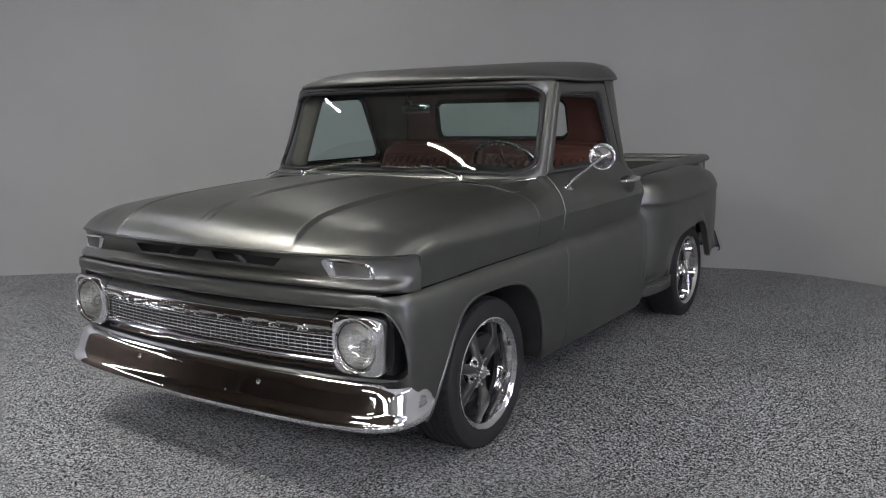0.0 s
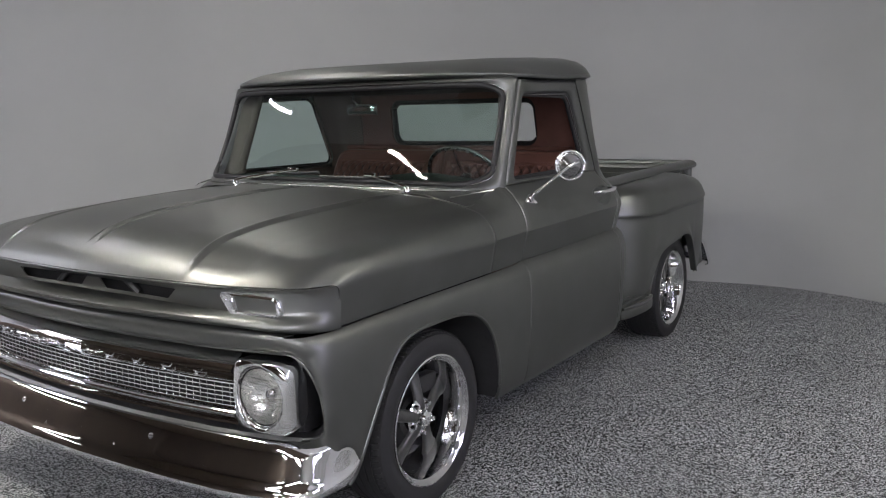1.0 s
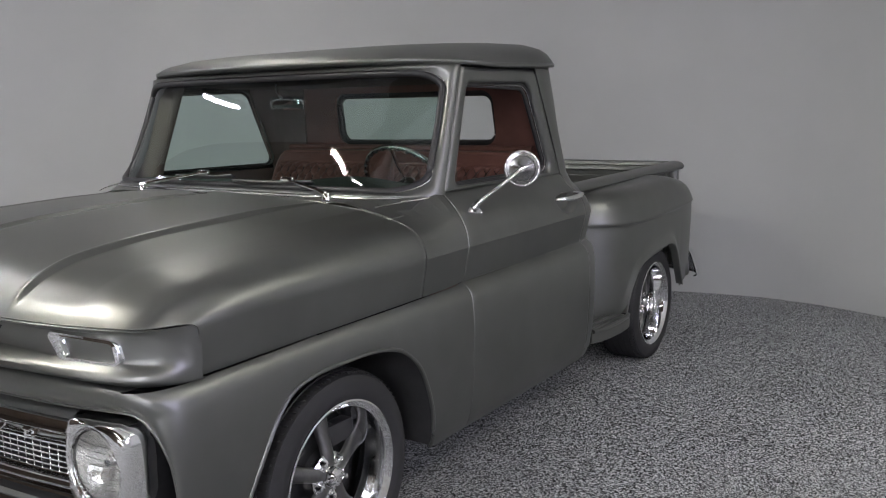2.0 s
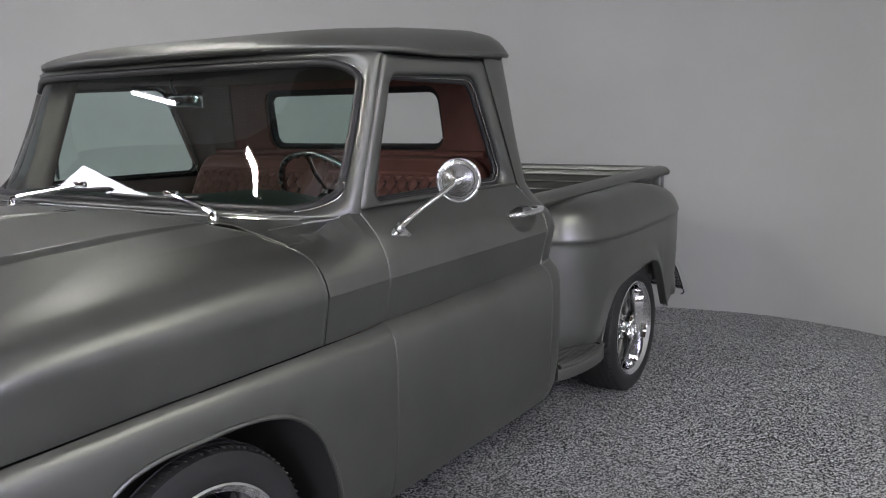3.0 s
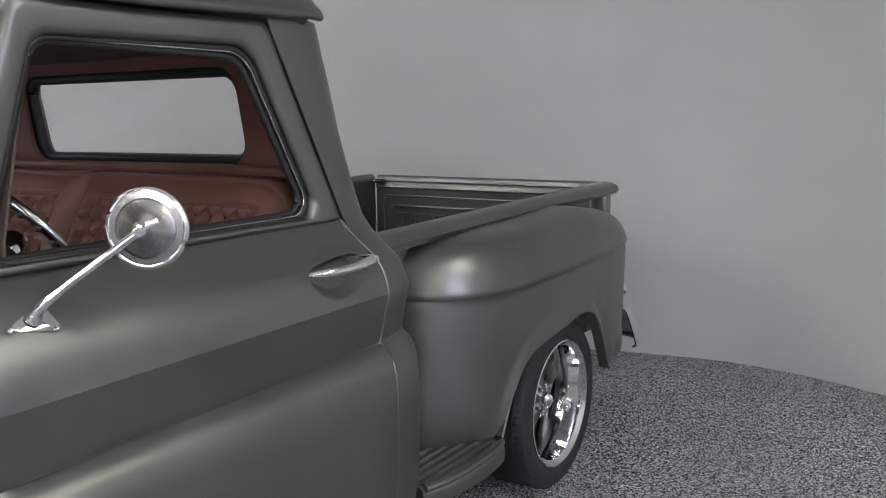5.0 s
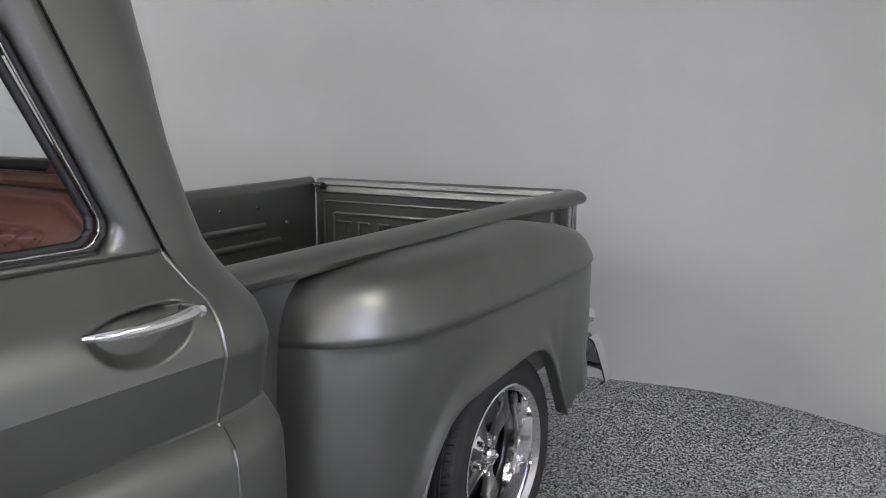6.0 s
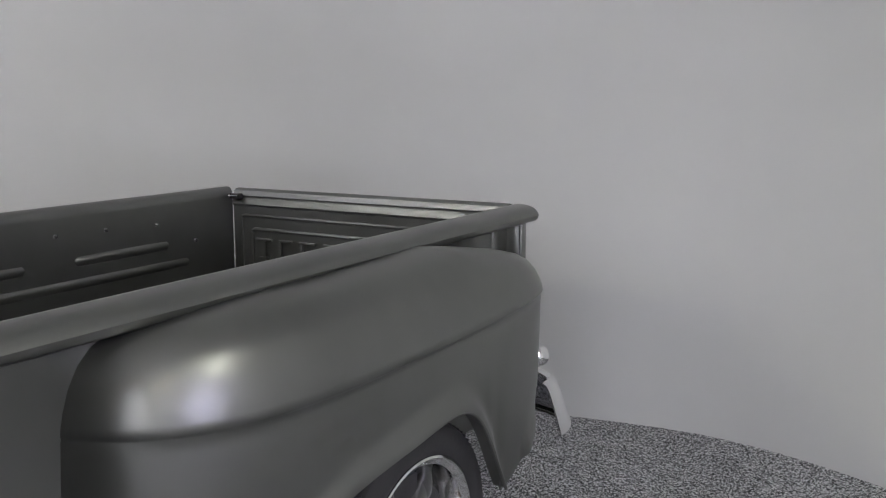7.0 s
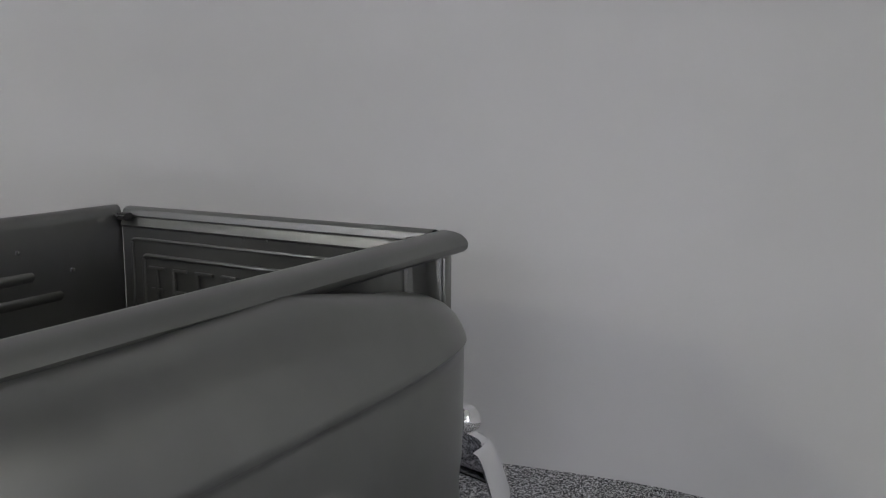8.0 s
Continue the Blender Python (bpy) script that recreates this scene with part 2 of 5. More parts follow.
def part(name, bm, material, parent, label="", thick=0.0, sharp=35.0, at=None, turn=None, bevel=0.0, weld=False, hard=None):
    me = bpy.data.meshes.new(name)
    bmesh.ops.remove_doubles(bm, verts=bm.verts, dist=1e-6)
    bm.to_mesh(me)
    bm.free()
    me.polygons.foreach_set("use_smooth", [True] * len(me.polygons))
    if sharp < 180:
        me.set_sharp_from_angle(angle=radians(sharp))
    if hard:
        # keep only the named columns of a grid as crisp folds
        nv, cols = hard
        flags = [e.vertices[0] % nv == e.vertices[1] % nv and e.vertices[0] % nv in cols for e in me.edges]
        att = me.attributes.get("sharp_edge") or me.attributes.new("sharp_edge", "BOOLEAN", "EDGE")
        att.data.foreach_set("value", flags)
    me.materials.append(material)
    ob = new(name, me)
    ob.parent = parent
    if at is not None:
        ob.location = at
    if turn is not None:
        ob.rotation_euler = [radians(a) for a in turn]
    if thick:
        s = ob.modifiers.new("thickness", "SOLIDIFY")
        s.thickness, s.offset, s.use_even_offset = thick, 0.0, False
        if weld:
            e = ob.modifiers.new("crisp_rim", "WEIGHTED_NORMAL")
            e.keep_sharp = True
        else:
            e = ob.modifiers.new("crisp_rim", "EDGE_SPLIT")
            e.split_angle = radians(80.0)
    if bevel:
        s = ob.modifiers.new("edge", "BEVEL")
        s.width, s.segments = bevel, 2
    if label:
        tagged(ob, label)
    return ob


def pair(name, bm, material, parent, label="", **kw):
    """A part and its mirror image on the other side."""
    other = flipped(bm)
    a = part(name, bm, material, parent, label, **kw)
    b = part(name, other, material, parent, label, **kw)
    return a, b


def thing(name, label, category, at=(0, 0, 0), group=""):
    e = new(name)
    e.location = at
    return tagged(e, label, category, group)

# ---- the room ----
def wall_plan():
    """The curved backdrop in plan: a wide sweep, a rounded corner, and a straight run past the camera."""
    way = [(-7.6, -2.6), (-6.9, -0.9), (-6.1, 0.35), (-5.26, 1.25), (-4.6, 1.85), (-3.4, 2.85), (-2.0, 3.85), (-0.8, 4.50), (0.2, 4.92), (0.6, 5.02), (1.0, 5.08), (1.35, 5.05), (1.65, 4.96), (2.0, 4.81), (2.4, 4.60), (4.0, 3.75), (8.0, 1.6)]
    return [tuple(p) for p in spline(way, 120)]


PLAN = wall_plan()
HIGH = 4.6
front_y = -9.0


def build_window_wall(side, along, at, lo, hi, windows, skies, material):
    """A wall of the hall with windows (centre, half width, sill, head) cut through it, and bright sky outside."""
    us = sorted({lo, hi} | {c + k * half for c, half, _, _ in windows for k in (-1, 1)})
    zs = sorted({0.0, HIGH} | {z for w in windows for z in w[2:]})

    def place(u, z, out=0.0):
        return (u, at - out, z) if along == "x" else (at + out, u, z)

    def skip(i, j):
        mu, mz = (us[i] + us[i + 1]) / 2, (zs[j] + zs[j + 1]) / 2
        return any(abs(mu - c) < half and sill < mz < head for c, half, sill, head in windows)

    w = part("wall_" + side, grid([[place(u, z) for z in zs] for u in us], skip=skip), material, None, thick=0.12)
    tagged(w, "plain dim wall of the hall with a row of windows", "wall", kind="structure")
    for n, (u0, u1, top, glow) in enumerate(skies):
        sky = part("backdrop_%s_%d" % (side, n + 1), grid([[place(u, z, 0.4) for z in (0.6, top)] for u in (u0, u1)]), glow, None)
        tagged(sky, "bright sky outside the windows", "backdrop", kind="structure")
    for n, (c, half, sill, head) in enumerate(windows):
        win = new("window_%s_%d" % (side, n + 1))
        tagged(win, "six-pane window with dark frame", "window", kind="structure")

        def bar(name, u0, u1, z0, z1):
            size = (u1 - u0, 0.05, z1 - z0) if along == "x" else (0.05, u1 - u0, z1 - z0)
            part(name, box(*size, place((u0 + u1) / 2, (z0 + z1) / 2), 0.004, 1), BLACK, win)

        for u in (c - half + 0.02, c + half - 0.02):
            bar("frame_post", u - 0.025, u + 0.025, sill, head)
        for z in (sill + 0.02, head - 0.02):
            bar("frame_rail", c - half, c + half, z - 0.025, z + 0.025)
        for u in (c - half / 3, c + half / 3):
            bar("glazing_bar", u - 0.012, u + 0.012, sill, head)
        bar("glazing_bar", c - half, c + half, (sill + head) / 2 - 0.012, (sill + head) / 2 + 0.012)


def build_room():
    rows = []
    for x, y in PLAN:
        rows.append([(x, y, z) for z in (0.0, 0.35, 0.7, 1.2, 2.0, 3.0, HIGH)])
    w = part("wall_backdrop", grid(rows), WALL, None, thick=0.12, sharp=60)
    tagged(w, "smooth curved grey painted studio wall", "wall", kind="structure")
    a, b = PLAN[0], PLAN[-1]
    south = [(c, 0.30, 0.85, 2.15) for c in (0.4, 1.9, 3.7, 4.5, 5.3, 6.1, 6.9)]
    build_window_wall("south", "x", front_y, a[0], b[0], south, [(a[0], 2.8, 2.5, SKY_GLOW), (2.8, b[0], 2.5, BLUE_GLOW)], BROWN_MAT)
    east = [(c, 0.30, 0.85, 2.15) for c in (-8.2, -7.3, -5.6)] + [(c, 0.45, 1.7, 3.1) for c in (-1.0, 0.1)]
    build_window_wall("east", "y", b[0], front_y, b[1], east, [(front_y, -4.0, 2.5, SKY_GLOW), (-4.0, b[1], 3.5, LILAC_GLOW)], SIDE_MAT)
    w = part("wall_west", grid([[(*a, 0), (*a, HIGH)], [(a[0], front_y, 0), (a[0], front_y, HIGH)]]), BROWN_MAT, None, thick=0.12)
    tagged(w, "plain dim wall of the workshop", "wall", kind="structure")
    f = part("floor", grid([[(x, y, 0) for y in np.linspace(front_y - 0.2, 6, 12)] for x in np.linspace(-7.9, 8.1, 12)]), CARPET, None)
    tagged(f, "grey and white speckled loop carpet floor", "floor", kind="structure")
    c = part("ceiling", grid([[(x, y, HIGH) for y in (-2.4, 6)] for x in (-9, 12)]), CEILING_MAT, None, thick=0.1)
    tagged(c, "pale ceiling high over the studio", "ceiling", kind="structure")
    c = part("ceiling_front", grid([[(x, y, HIGH + 0.02) for y in (front_y - 0.2, -2.4)] for x in (-9, 12)]), DARK_CEILING, None, thick=0.1)
    tagged(c, "dark brown ceiling of the hall in front", "ceiling", kind="structure")


def build_light(x, y, z, length, width, glow, label, turn=-21.7):
    """A fixture hung from the ceiling; the rows run at a slant to the truck."""
    e = thing("ceiling_light", label, "light", (x, y, z), "strip lights")
    e.rotation_euler = (0, 0, radians(turn))
    part("housing", box(length + 0.06, width + 0.06, 0.07, (0, 0, 0.04), 0.01), BLACK, e)
    part("diffuser", box(length, width, 0.02, (0, 0, -0.008), 0.004), glow, e, "glowing white diffuser")
    for k in (-0.4, 0.4):
        part("drop_rod", tube([(k * length, 0, 0.05), (k * length, 0, HIGH - z + 0.01)], 0.008, 6), BLACK, e)
    return e


build_room()
LIGHTS = [
    (-1.31, -1.82, 1.05, 0.07, TUBE_BRIGHT, -22.0),
    (-0.30, -5.3, 1.5, 0.25, TUBE_NEUTRAL, -21.7), (1.85, -6.20, 1.5, 0.30, TUBE_MID, -21.7),
    # second and third here: unseen fill, added to brighten truck side and wall foot
    (4.6, -1.0, 0.8, 0.12, TUBE_WARM, -21.7), (7.0, -3.6, 1.5, 0.30, FILL_SIDE, -21.7), (4.1, 2.0, 1.5, 0.5, FILL_OLIVE, -21.7),
    (0.3, -8.1, 1.5, 0.12, TUBE_DIM, -21.7), (4.6, -7.6, 1.5, 0.12, TUBE_DIM, -21.7), (5.6, -5.6, 1.5, 0.12, TUBE_DIM, -21.7),
]
for x, y, ln, wd, gl, tn in LIGHTS:
    build_light(x, y, 3.6, ln, wd, gl, "bright ceiling strip light with a white diffuser", tn)
build_light(-7.2, -4.3, 3.0, 2.8, 0.06, TUBE_FAR, "long thin strip light along the hall wall", 90.0)
# unseen cool panel, added to fill the hall and light the rear fender
build_light(4.3, -6.5, 3.3, 3.2, 0.42, FILL_COOL, "added wide cool fill panel hung low on rods", -21.7)
build_light(6.1, 0.9, 3.0, 1.5, 0.20, TUBE_EAST, "cool strip light hung low beside the curved wall", 90.0)
build_light(-3.11, -0.69, 3.6, 0.52, 0.06, TUBE_LILAC, "short bright ceiling strip light", -27.0)
# unseen lamp added over the far side to light bed and back wall
build_light(-1.9, 1.8, 3.6, 1.15, 0.08, FILL_REAR, "added warm ceiling fill light with a white diffuser", -21.7)
build_light(-5.92, -2.64, 3.6, 1.4, 1.0, PANEL_GLOW, "large bright ceiling panel light", 24.0)

# ---- the truck: origin under the middle of the front axle, nose towards -y, driver's side +x ----
truck = thing("pickup_truck", "satin gunmetal grey vintage stepside pickup truck with chrome trim", "truck")

WHEELBASE = 2.921


def seam_z(y):
    """Height of the long body crease."""
    return lerp(y, [-0.75, -0.55, -0.13, 0.37, 0.67, 1.66, 1.9], [0.812, 0.815, 0.829, 0.838, 0.842, 0.868, 0.872])


def seam_drop(y):
    """How far the open gap under the hood lies below the body crease."""
    return lerp(y, [-0.75, -0.30, 0.30, 0.60, 0.69], [0.013, 0.013, 0.011, 0.007, 0.0])


def nose_y(x):
    """Plan of the nose: nearly straight, swept back to the corners."""
    a = abs(x)
    return lerp(a, [0, 0.3, 0.56, 0.70, 0.84, 0.92, 0.965, 0.985, 0.994, 0.998, 1.0], [-0.805, -0.795, -0.772, -0.752, -0.718, -0.685, -0.645, -0.612, -0.585, -0.564, -0.54])


HOOD_LINE = spline([(0.0, 0.943), (0.022, 0.974), (0.06, 1.012), (0.12, 1.050), (0.21, 1.082), (0.43, 1.116), (0.81, 1.142), (1.05, 1.150), (1.23, 1.150)], 160)


def hood_profile(d):
    """Height of the hood along its middle, d metres back from the leading edge."""
    return lerp(d, HOOD_LINE[:, 0], HOOD_LINE[:, 1])


# the hood: half sections from the middle to the side seam
def crown_fade(d):
    """The crown across the hood comes in behind the rolled front edge."""
    return 1.0 - math.exp(-d / 0.20)


def build_hood():
    n_u = 84
    xs = [0, 0.004, 0.008, 0.012, 0.016, 0.0185, 0.020, 0.0215, 0.023, 0.0245, 0.026, 0.0275, 0.030, 0.035, 0.042, 0.06, 0.15, 0.28, 0.40, 0.48, 0.505, 0.514, 0.520, 0.525, 0.530, 0.534, 0.538, 0.542, 0.546, 0.550, 0.556, 0.564, 0.60, 0.66, 0.73]
    # the side part of the section, from the shoulder down to the seam, at the rear edge
    rear = [(0.80, 1.0965), (0.87, 1.0835), (0.92, 1.068), (0.955, 1.047), (0.980, 1.019), (0.994, 0.99), (1.000, 0.962), (0.978, 0.842)]
    half = []
    for k in range(n_u + 1):
        g = (k / n_u) ** 1.5
        row = []
        for x in xs:
            y0 = nose_y(x) + 0.004
            y = y0 + (0.40 - y0) * g
            row.append((x, y, front_height(y, x)))
        side = [row[-1]]
        for i, (x, z) in enumerate(rear):
            # fold the side sections towards the nose
            y0 = nose_y(min(0.998, x - 0.004)) + 0.004
            if i >= 4:
                y0 = lerp(i, [4, 5, 6, 7], [-0.592, -0.565, -0.548, -0.548])
            y = y0 + (0.40 - y0) * g
            zt = seam_z(y) - seam_drop(y) + 0.003
            zn = 0.943 if i < 5 else lerp(i, [5, 6, 7], [0.942, 0.936, zt])
            fall = (1.150 - hood_profile(max(0.0, y - y0))) / 0.207
            zz = z - (z - zn) * fall if i < 7 else zt
            if i < 4:
                crown = (1.150 - z) * crown_fade(max(0.0, y - y0))
                rolled = hood_profile(max(0.0, y - y0)) - crown
                zz += (rolled - zz) * (1.0, 1.0, 0.8, 0.45)[i]
            xx = x - lerp(y, [-0.62, -0.45, -0.1, 0.4], [0.012, 0.004, 0.0, 0.0])
            side.append((xx, y, zz))
        smooth = [tuple(p) for p in spline(side[:8], 30)][1:]
        a, b = np.array(side[7]), np.array(side[8])
        line = np.array(smooth + [tuple(a + (b - a) * f) for f in (0.08, 0.17, 0.3, 0.45, 0.6, 0.8, 1.0)])
        # ease the fold along the side
        for _ in range(3):
            line[22:34] = (line[21:33] + 2 * line[22:34] + line[23:35]) / 4
        half.append(row + [tuple(p) for p in line])
    full = [[(-p[0], p[1], p[2]) for p in reversed(r[1:])] + list(r) for r in half]
    rear_edge = [(p[0], p[1], p[2]) for p in full[-1]]
    hood = part("hood", grid(full), PAINT, truck, "wide hood with raised side ridges and a middle rib", thick=0.004, sharp=16, weld=True)
    part("hood_edge", tube(rear_edge, 0.0035, 6), PAINT, hood)
    # dark tubes laid in the two grooves stand for the shade inside them
    for s in (-1, 1):
        strip = [(s * 0.023, y, front_height(y, 0.023) + 0.017 * lerp(y, [-0.70, -0.60, 0.1, 0.36], [0, 1, 1, 0.1])) for y in np.linspace(-0.66, 0.33, 24)]
        part("groove_shade", tube(strip, 0.0045, 6), GASKET, hood, "dark strip standing for the shade in the groove beside the middle rib")
    return hood


def front_height(y, x):
    """Height of the hood's top: the panel between the ridges stands proud, a slim rib runs down the middle."""
    d = max(0.0, y - nose_y(x) - 0.004)
    z = hood_profile(d) - 0.018 * crown_fade(d) * (x / 0.53) ** 2
    fade = min(1, d / 0.10) * lerp(y, [0.1, 0.36], [1, 0.0])
    bead = fade * lerp(y, [-0.72, -0.64], [0, 1])
    if x <= 0.05:
        z += bead * (0.009 * math.exp(-(x / 0.012) ** 2) - 0.024 * math.exp(-((x - 0.023) / 0.0035) ** 2))
    step = 0.011 * min(1, d / 0.06) * lerp(y, [0.0, 0.38], [1, 0.25])
    if x >= 0.534:
        z -= step * lerp(x, [0.534, 0.538, 0.542, 0.546, 0.550, 0.556, 0.564], [0.0, 0.10, 0.34, 0.66, 0.88, 0.97, 1.0])
    if 0.49 < x < 0.58:
        z += 0.005 * min(1, d / 0.05) * lerp(y, [0.1, 0.38], [1, 0.3]) * math.exp(-((x - 0.530) / 0.009) ** 2)
    return z


build_hood()


def panel_y(x):
    """The flatter face set back under the hood's edge."""
    return lerp(abs(x), [0, 0.3, 0.56, 0.66, 0.78, 0.88, 0.94, 0.97, 0.985, 0.996, 1.0], [-0.724, -0.726, -0.734, -0.732, -0.714, -0.684, -0.652, -0.615, -0.592, -0.566, -0.54])


def build_nose():
    """The upright face under the hood's edge, with two slanted air slots a side."""
    slots = [(-0.43, -0.035), (0.035, 0.43)]
    xs = sorted({-1.0, -0.997, -0.992, -0.985, -0.975, -0.96, -0.92, -0.85, -0.75, -0.65, -0.55, -0.50, 0, 0.50, 0.55, 0.65, 0.75, 0.85, 0.92, 0.96, 0.975, 0.985, 0.992, 0.997, 1.0, -0.43, -0.22, -0.035, 0.035, 0.22, 0.43})
    # how far towards the set-back face, extra depth, height
    prof = [(0.0, 0.002, 0.941), (0.10, 0.003, 0.936), (0.75, 0.0, 0.929), (1.0, 0.0, 0.908), (1.0, 0.0, 0.872), (0.92, 0.0, 0.860), (0.5, -0.004, 0.852), (0.12, -0.006, 0.846), (0.0, -0.012, 0.839), (0.0, -0.014, 0.831), (0.0, -0.008, 0.823), (0.0, 0.006, 0.818), (0.0, 0.035, 0.816)]
    rows = []
    for x in xs:
        row = []
        for j, (w, d, z) in enumerate(prof):
            xx = x
            if j == 3 and abs(x) in (0.43, 0.035):
                xx = x + (0.0 if abs(x) == 0.035 else 0.02 * (1 if x > 0 else -1))
            if j == 4 and abs(x) in (0.43, 0.035):
                xx = x + (0.035 if x == 0.035 else -0.035 if x == -0.035 else -0.02 * (1 if x > 0 else -1))
            out = 1 - max(0.0, (abs(x) - 0.90) / 0.10)
            xx *= 1 - 0.015 * max(0.0, (abs(x) - 0.88) / 0.12) ** 2
            y = nose_y(x) * (1 - w) + max(panel_y(x), nose_y(x)) * w + d * (0.25 + 0.75 * out)
            row.append((xx, y, z - 0.013 * lerp(abs(x), [0.70, 0.95], [0, 1]) * lerp(z, [0.83, 0.88], [1, 0])))
        rows.append(row)

    def skip(i, j):
        mid = (xs[i] + xs[i + 1]) / 2
        return j == 3 and any(a < mid < b for a, b in slots)

    part("hood_nose", grid(rows, skip=skip), PAINT, truck, "nose panel with slanted air slots and a rolled lower lip", thick=0.004, sharp=40)
    part("air_box", box(1.0, 0.10, 0.075, (0, -0.645, 0.89), 0.01), BLACK, truck, "black space behind the air slots")
    for s in (-1, 1):
        part("slot_brace", tube([(s * 0.165, -0.712, 0.912), (s * 0.235, -0.708, 0.866)], 0.013, 6), DARKTRIM, truck)


build_nose()


def build_turn_signal(s):
    out = rounded([(0.660, 0.925), (0.872, 0.915), (0.886, 0.852), (0.706, 0.856)], [0.012, 0.022, 0.016, 0.012], 5)
    inn = rounded([(0.710, 0.914), (0.860, 0.906), (0.870, 0.861), (0.727, 0.865)], [0.008, 0.014, 0.010, 0.008], 5)

    def row(outline, d, shrink=0.0):
        cx, cz = 0.775, 0.888
        return [(s * (cx + (a - cx) * (1 - shrink)), panel_y(a) + 0.004 - d, cz + (b - cz) * (1 - shrink)) for a, b in outline]

    bezel = part("turn_signal_bezel", grid([row(out, 0.0), row(out, 0.014), row(out, 0.018, 0.02), row(inn, 0.018, -0.04), row(inn, 0.014), row(inn, 0.002, 0.04)], closed_v=True), CHROME, truck, "slanted chrome turn signal bezel")
    bm = bmesh.new()
    bm.faces.new([bm.verts.new(p) for p in row(inn, 0.005)])
    part("turn_signal_lens", bm, SMOKY, bezel, "smoky clear lens")
    for dz in (-0.008, 0.008):
        part("screw", box(0.006, 0.004, 0.006, (s * 0.692, panel_y(0.69) - 0.014, 0.89 + dz), 0.002), CHROME, bezel)


for s in (1, -1):
    build_turn_signal(s)


# front fenders
ARCH_F = spline([(0.452, 0.285), (0.440, 0.33), (0.414, 0.45), (0.350, 0.590), (0.290, 0.654), (0.215, 0.696), (0.105, 0.717), (-0.05, 0.719), (-0.174, 0.713), (-0.262, 0.688), (-0.316, 0.638), (-0.362, 0.566), (-0.417, 0.466), (-0.464, 0.370), (-0.505, 0.27)], 60)
ARCH_R = spline([(2.365, 0.38), (2.398, 0.455), (2.440, 0.530), (2.487, 0.588), (2.555, 0.626), (2.64, 0.647), (2.80, 0.670), (2.92, 0.688), (3.00, 0.690), (3.060, 0.672), (3.112, 0.628), (3.160, 0.560), (3.205, 0.480), (3.255, 0.395)], 60)


def arch_z(y, arch):
    a = arch if arch[0][0] < arch[-1][0] else arch[::-1]
    if y <= a[0][0] or y >= a[-1][0]:
        return None
    return float(np.interp(y, a[:, 0], a[:, 1]))


LOW_PROFILE = [(-0.044, 0.0), (-0.030, -0.010), (-0.012, -0.028), (-0.001, -0.052), (0.005, -0.09), (0.008, -0.15), (0.007, -0.25), (0.002, -0.36), (-0.006, -0.45), (-0.020, -0.52), (-0.040, -0.555)]


def low_x(y):
    return lerp(y, [-0.3, 0.3, 0.69, 1.2, 1.66, 1.9], [1.002, 1.006, 1.010, 1.023, 1.031, 1.031])


def low_section(y, n, bottom=None):
    """The lower body side at y, from the crease to the sill, or to a wheel arch."""
    p = spline(LOW_PROFILE, 60)
    zt = seam_z(y) - 0.004
    xs, zs = low_x(y) + p[:, 0], zt + p[:, 1]
    if bottom is None:
        bottom = zs[-1]
    top = zt - seam_drop(y)
    z = np.linspace(0, 1, n) ** 1.25 * (bottom - top) + top
    return [(float(np.interp(-q, -zs, xs)), y, float(q)) for q in z]


HEADER = [(0.045, 0.812), (0.020, 0.813), (0.004, 0.809), (-0.006, 0.801), (-0.011, 0.789), (-0.010, 0.774), (-0.004, 0.758), (0.006, 0.747), (0.020, 0.740), (0.045, 0.736), (0.07, 0.735)]


def header_y(x):
    """Plan of the bar over the grille, straighter than the hood's edge."""
    return lerp(abs(x), [0, 0.3, 0.56, 0.70, 0.84, 0.905], [-0.805, -0.795, -0.772, -0.752, -0.728, -0.713]) + 0.006


def opening_x(z):
    """The slanted outer edge of the grille opening, wider towards the bottom."""
    return lerp(z, [0.44, 0.458, 0.467, 0.480, 0.502, 0.532, 0.570, 0.617, 0.655, 0.690, 0.717, 0.731, 0.740, 0.750], [0.880, 0.910, 0.945, 0.975, 0.993, 0.999, 0.996, 0.988, 0.977, 0.962, 0.943, 0.927, 0.914, 0.905])


def opening_y(z):
    front = header_y(0.905)
    return lerp(z, [0.44, 0.467, 0.532, 0.617, 0.690, 0.717, 0.735, 0.742, 0.750, 0.758, 0.774, 0.789, 0.801, 0.809, 0.813], [-0.632, -0.638, -0.642, -0.648, -0.664, -0.674, -0.684, -0.692, front + 0.003, front - 0.004, front - 0.010, front - 0.011, front - 0.006, front + 0.004, front + 0.020])


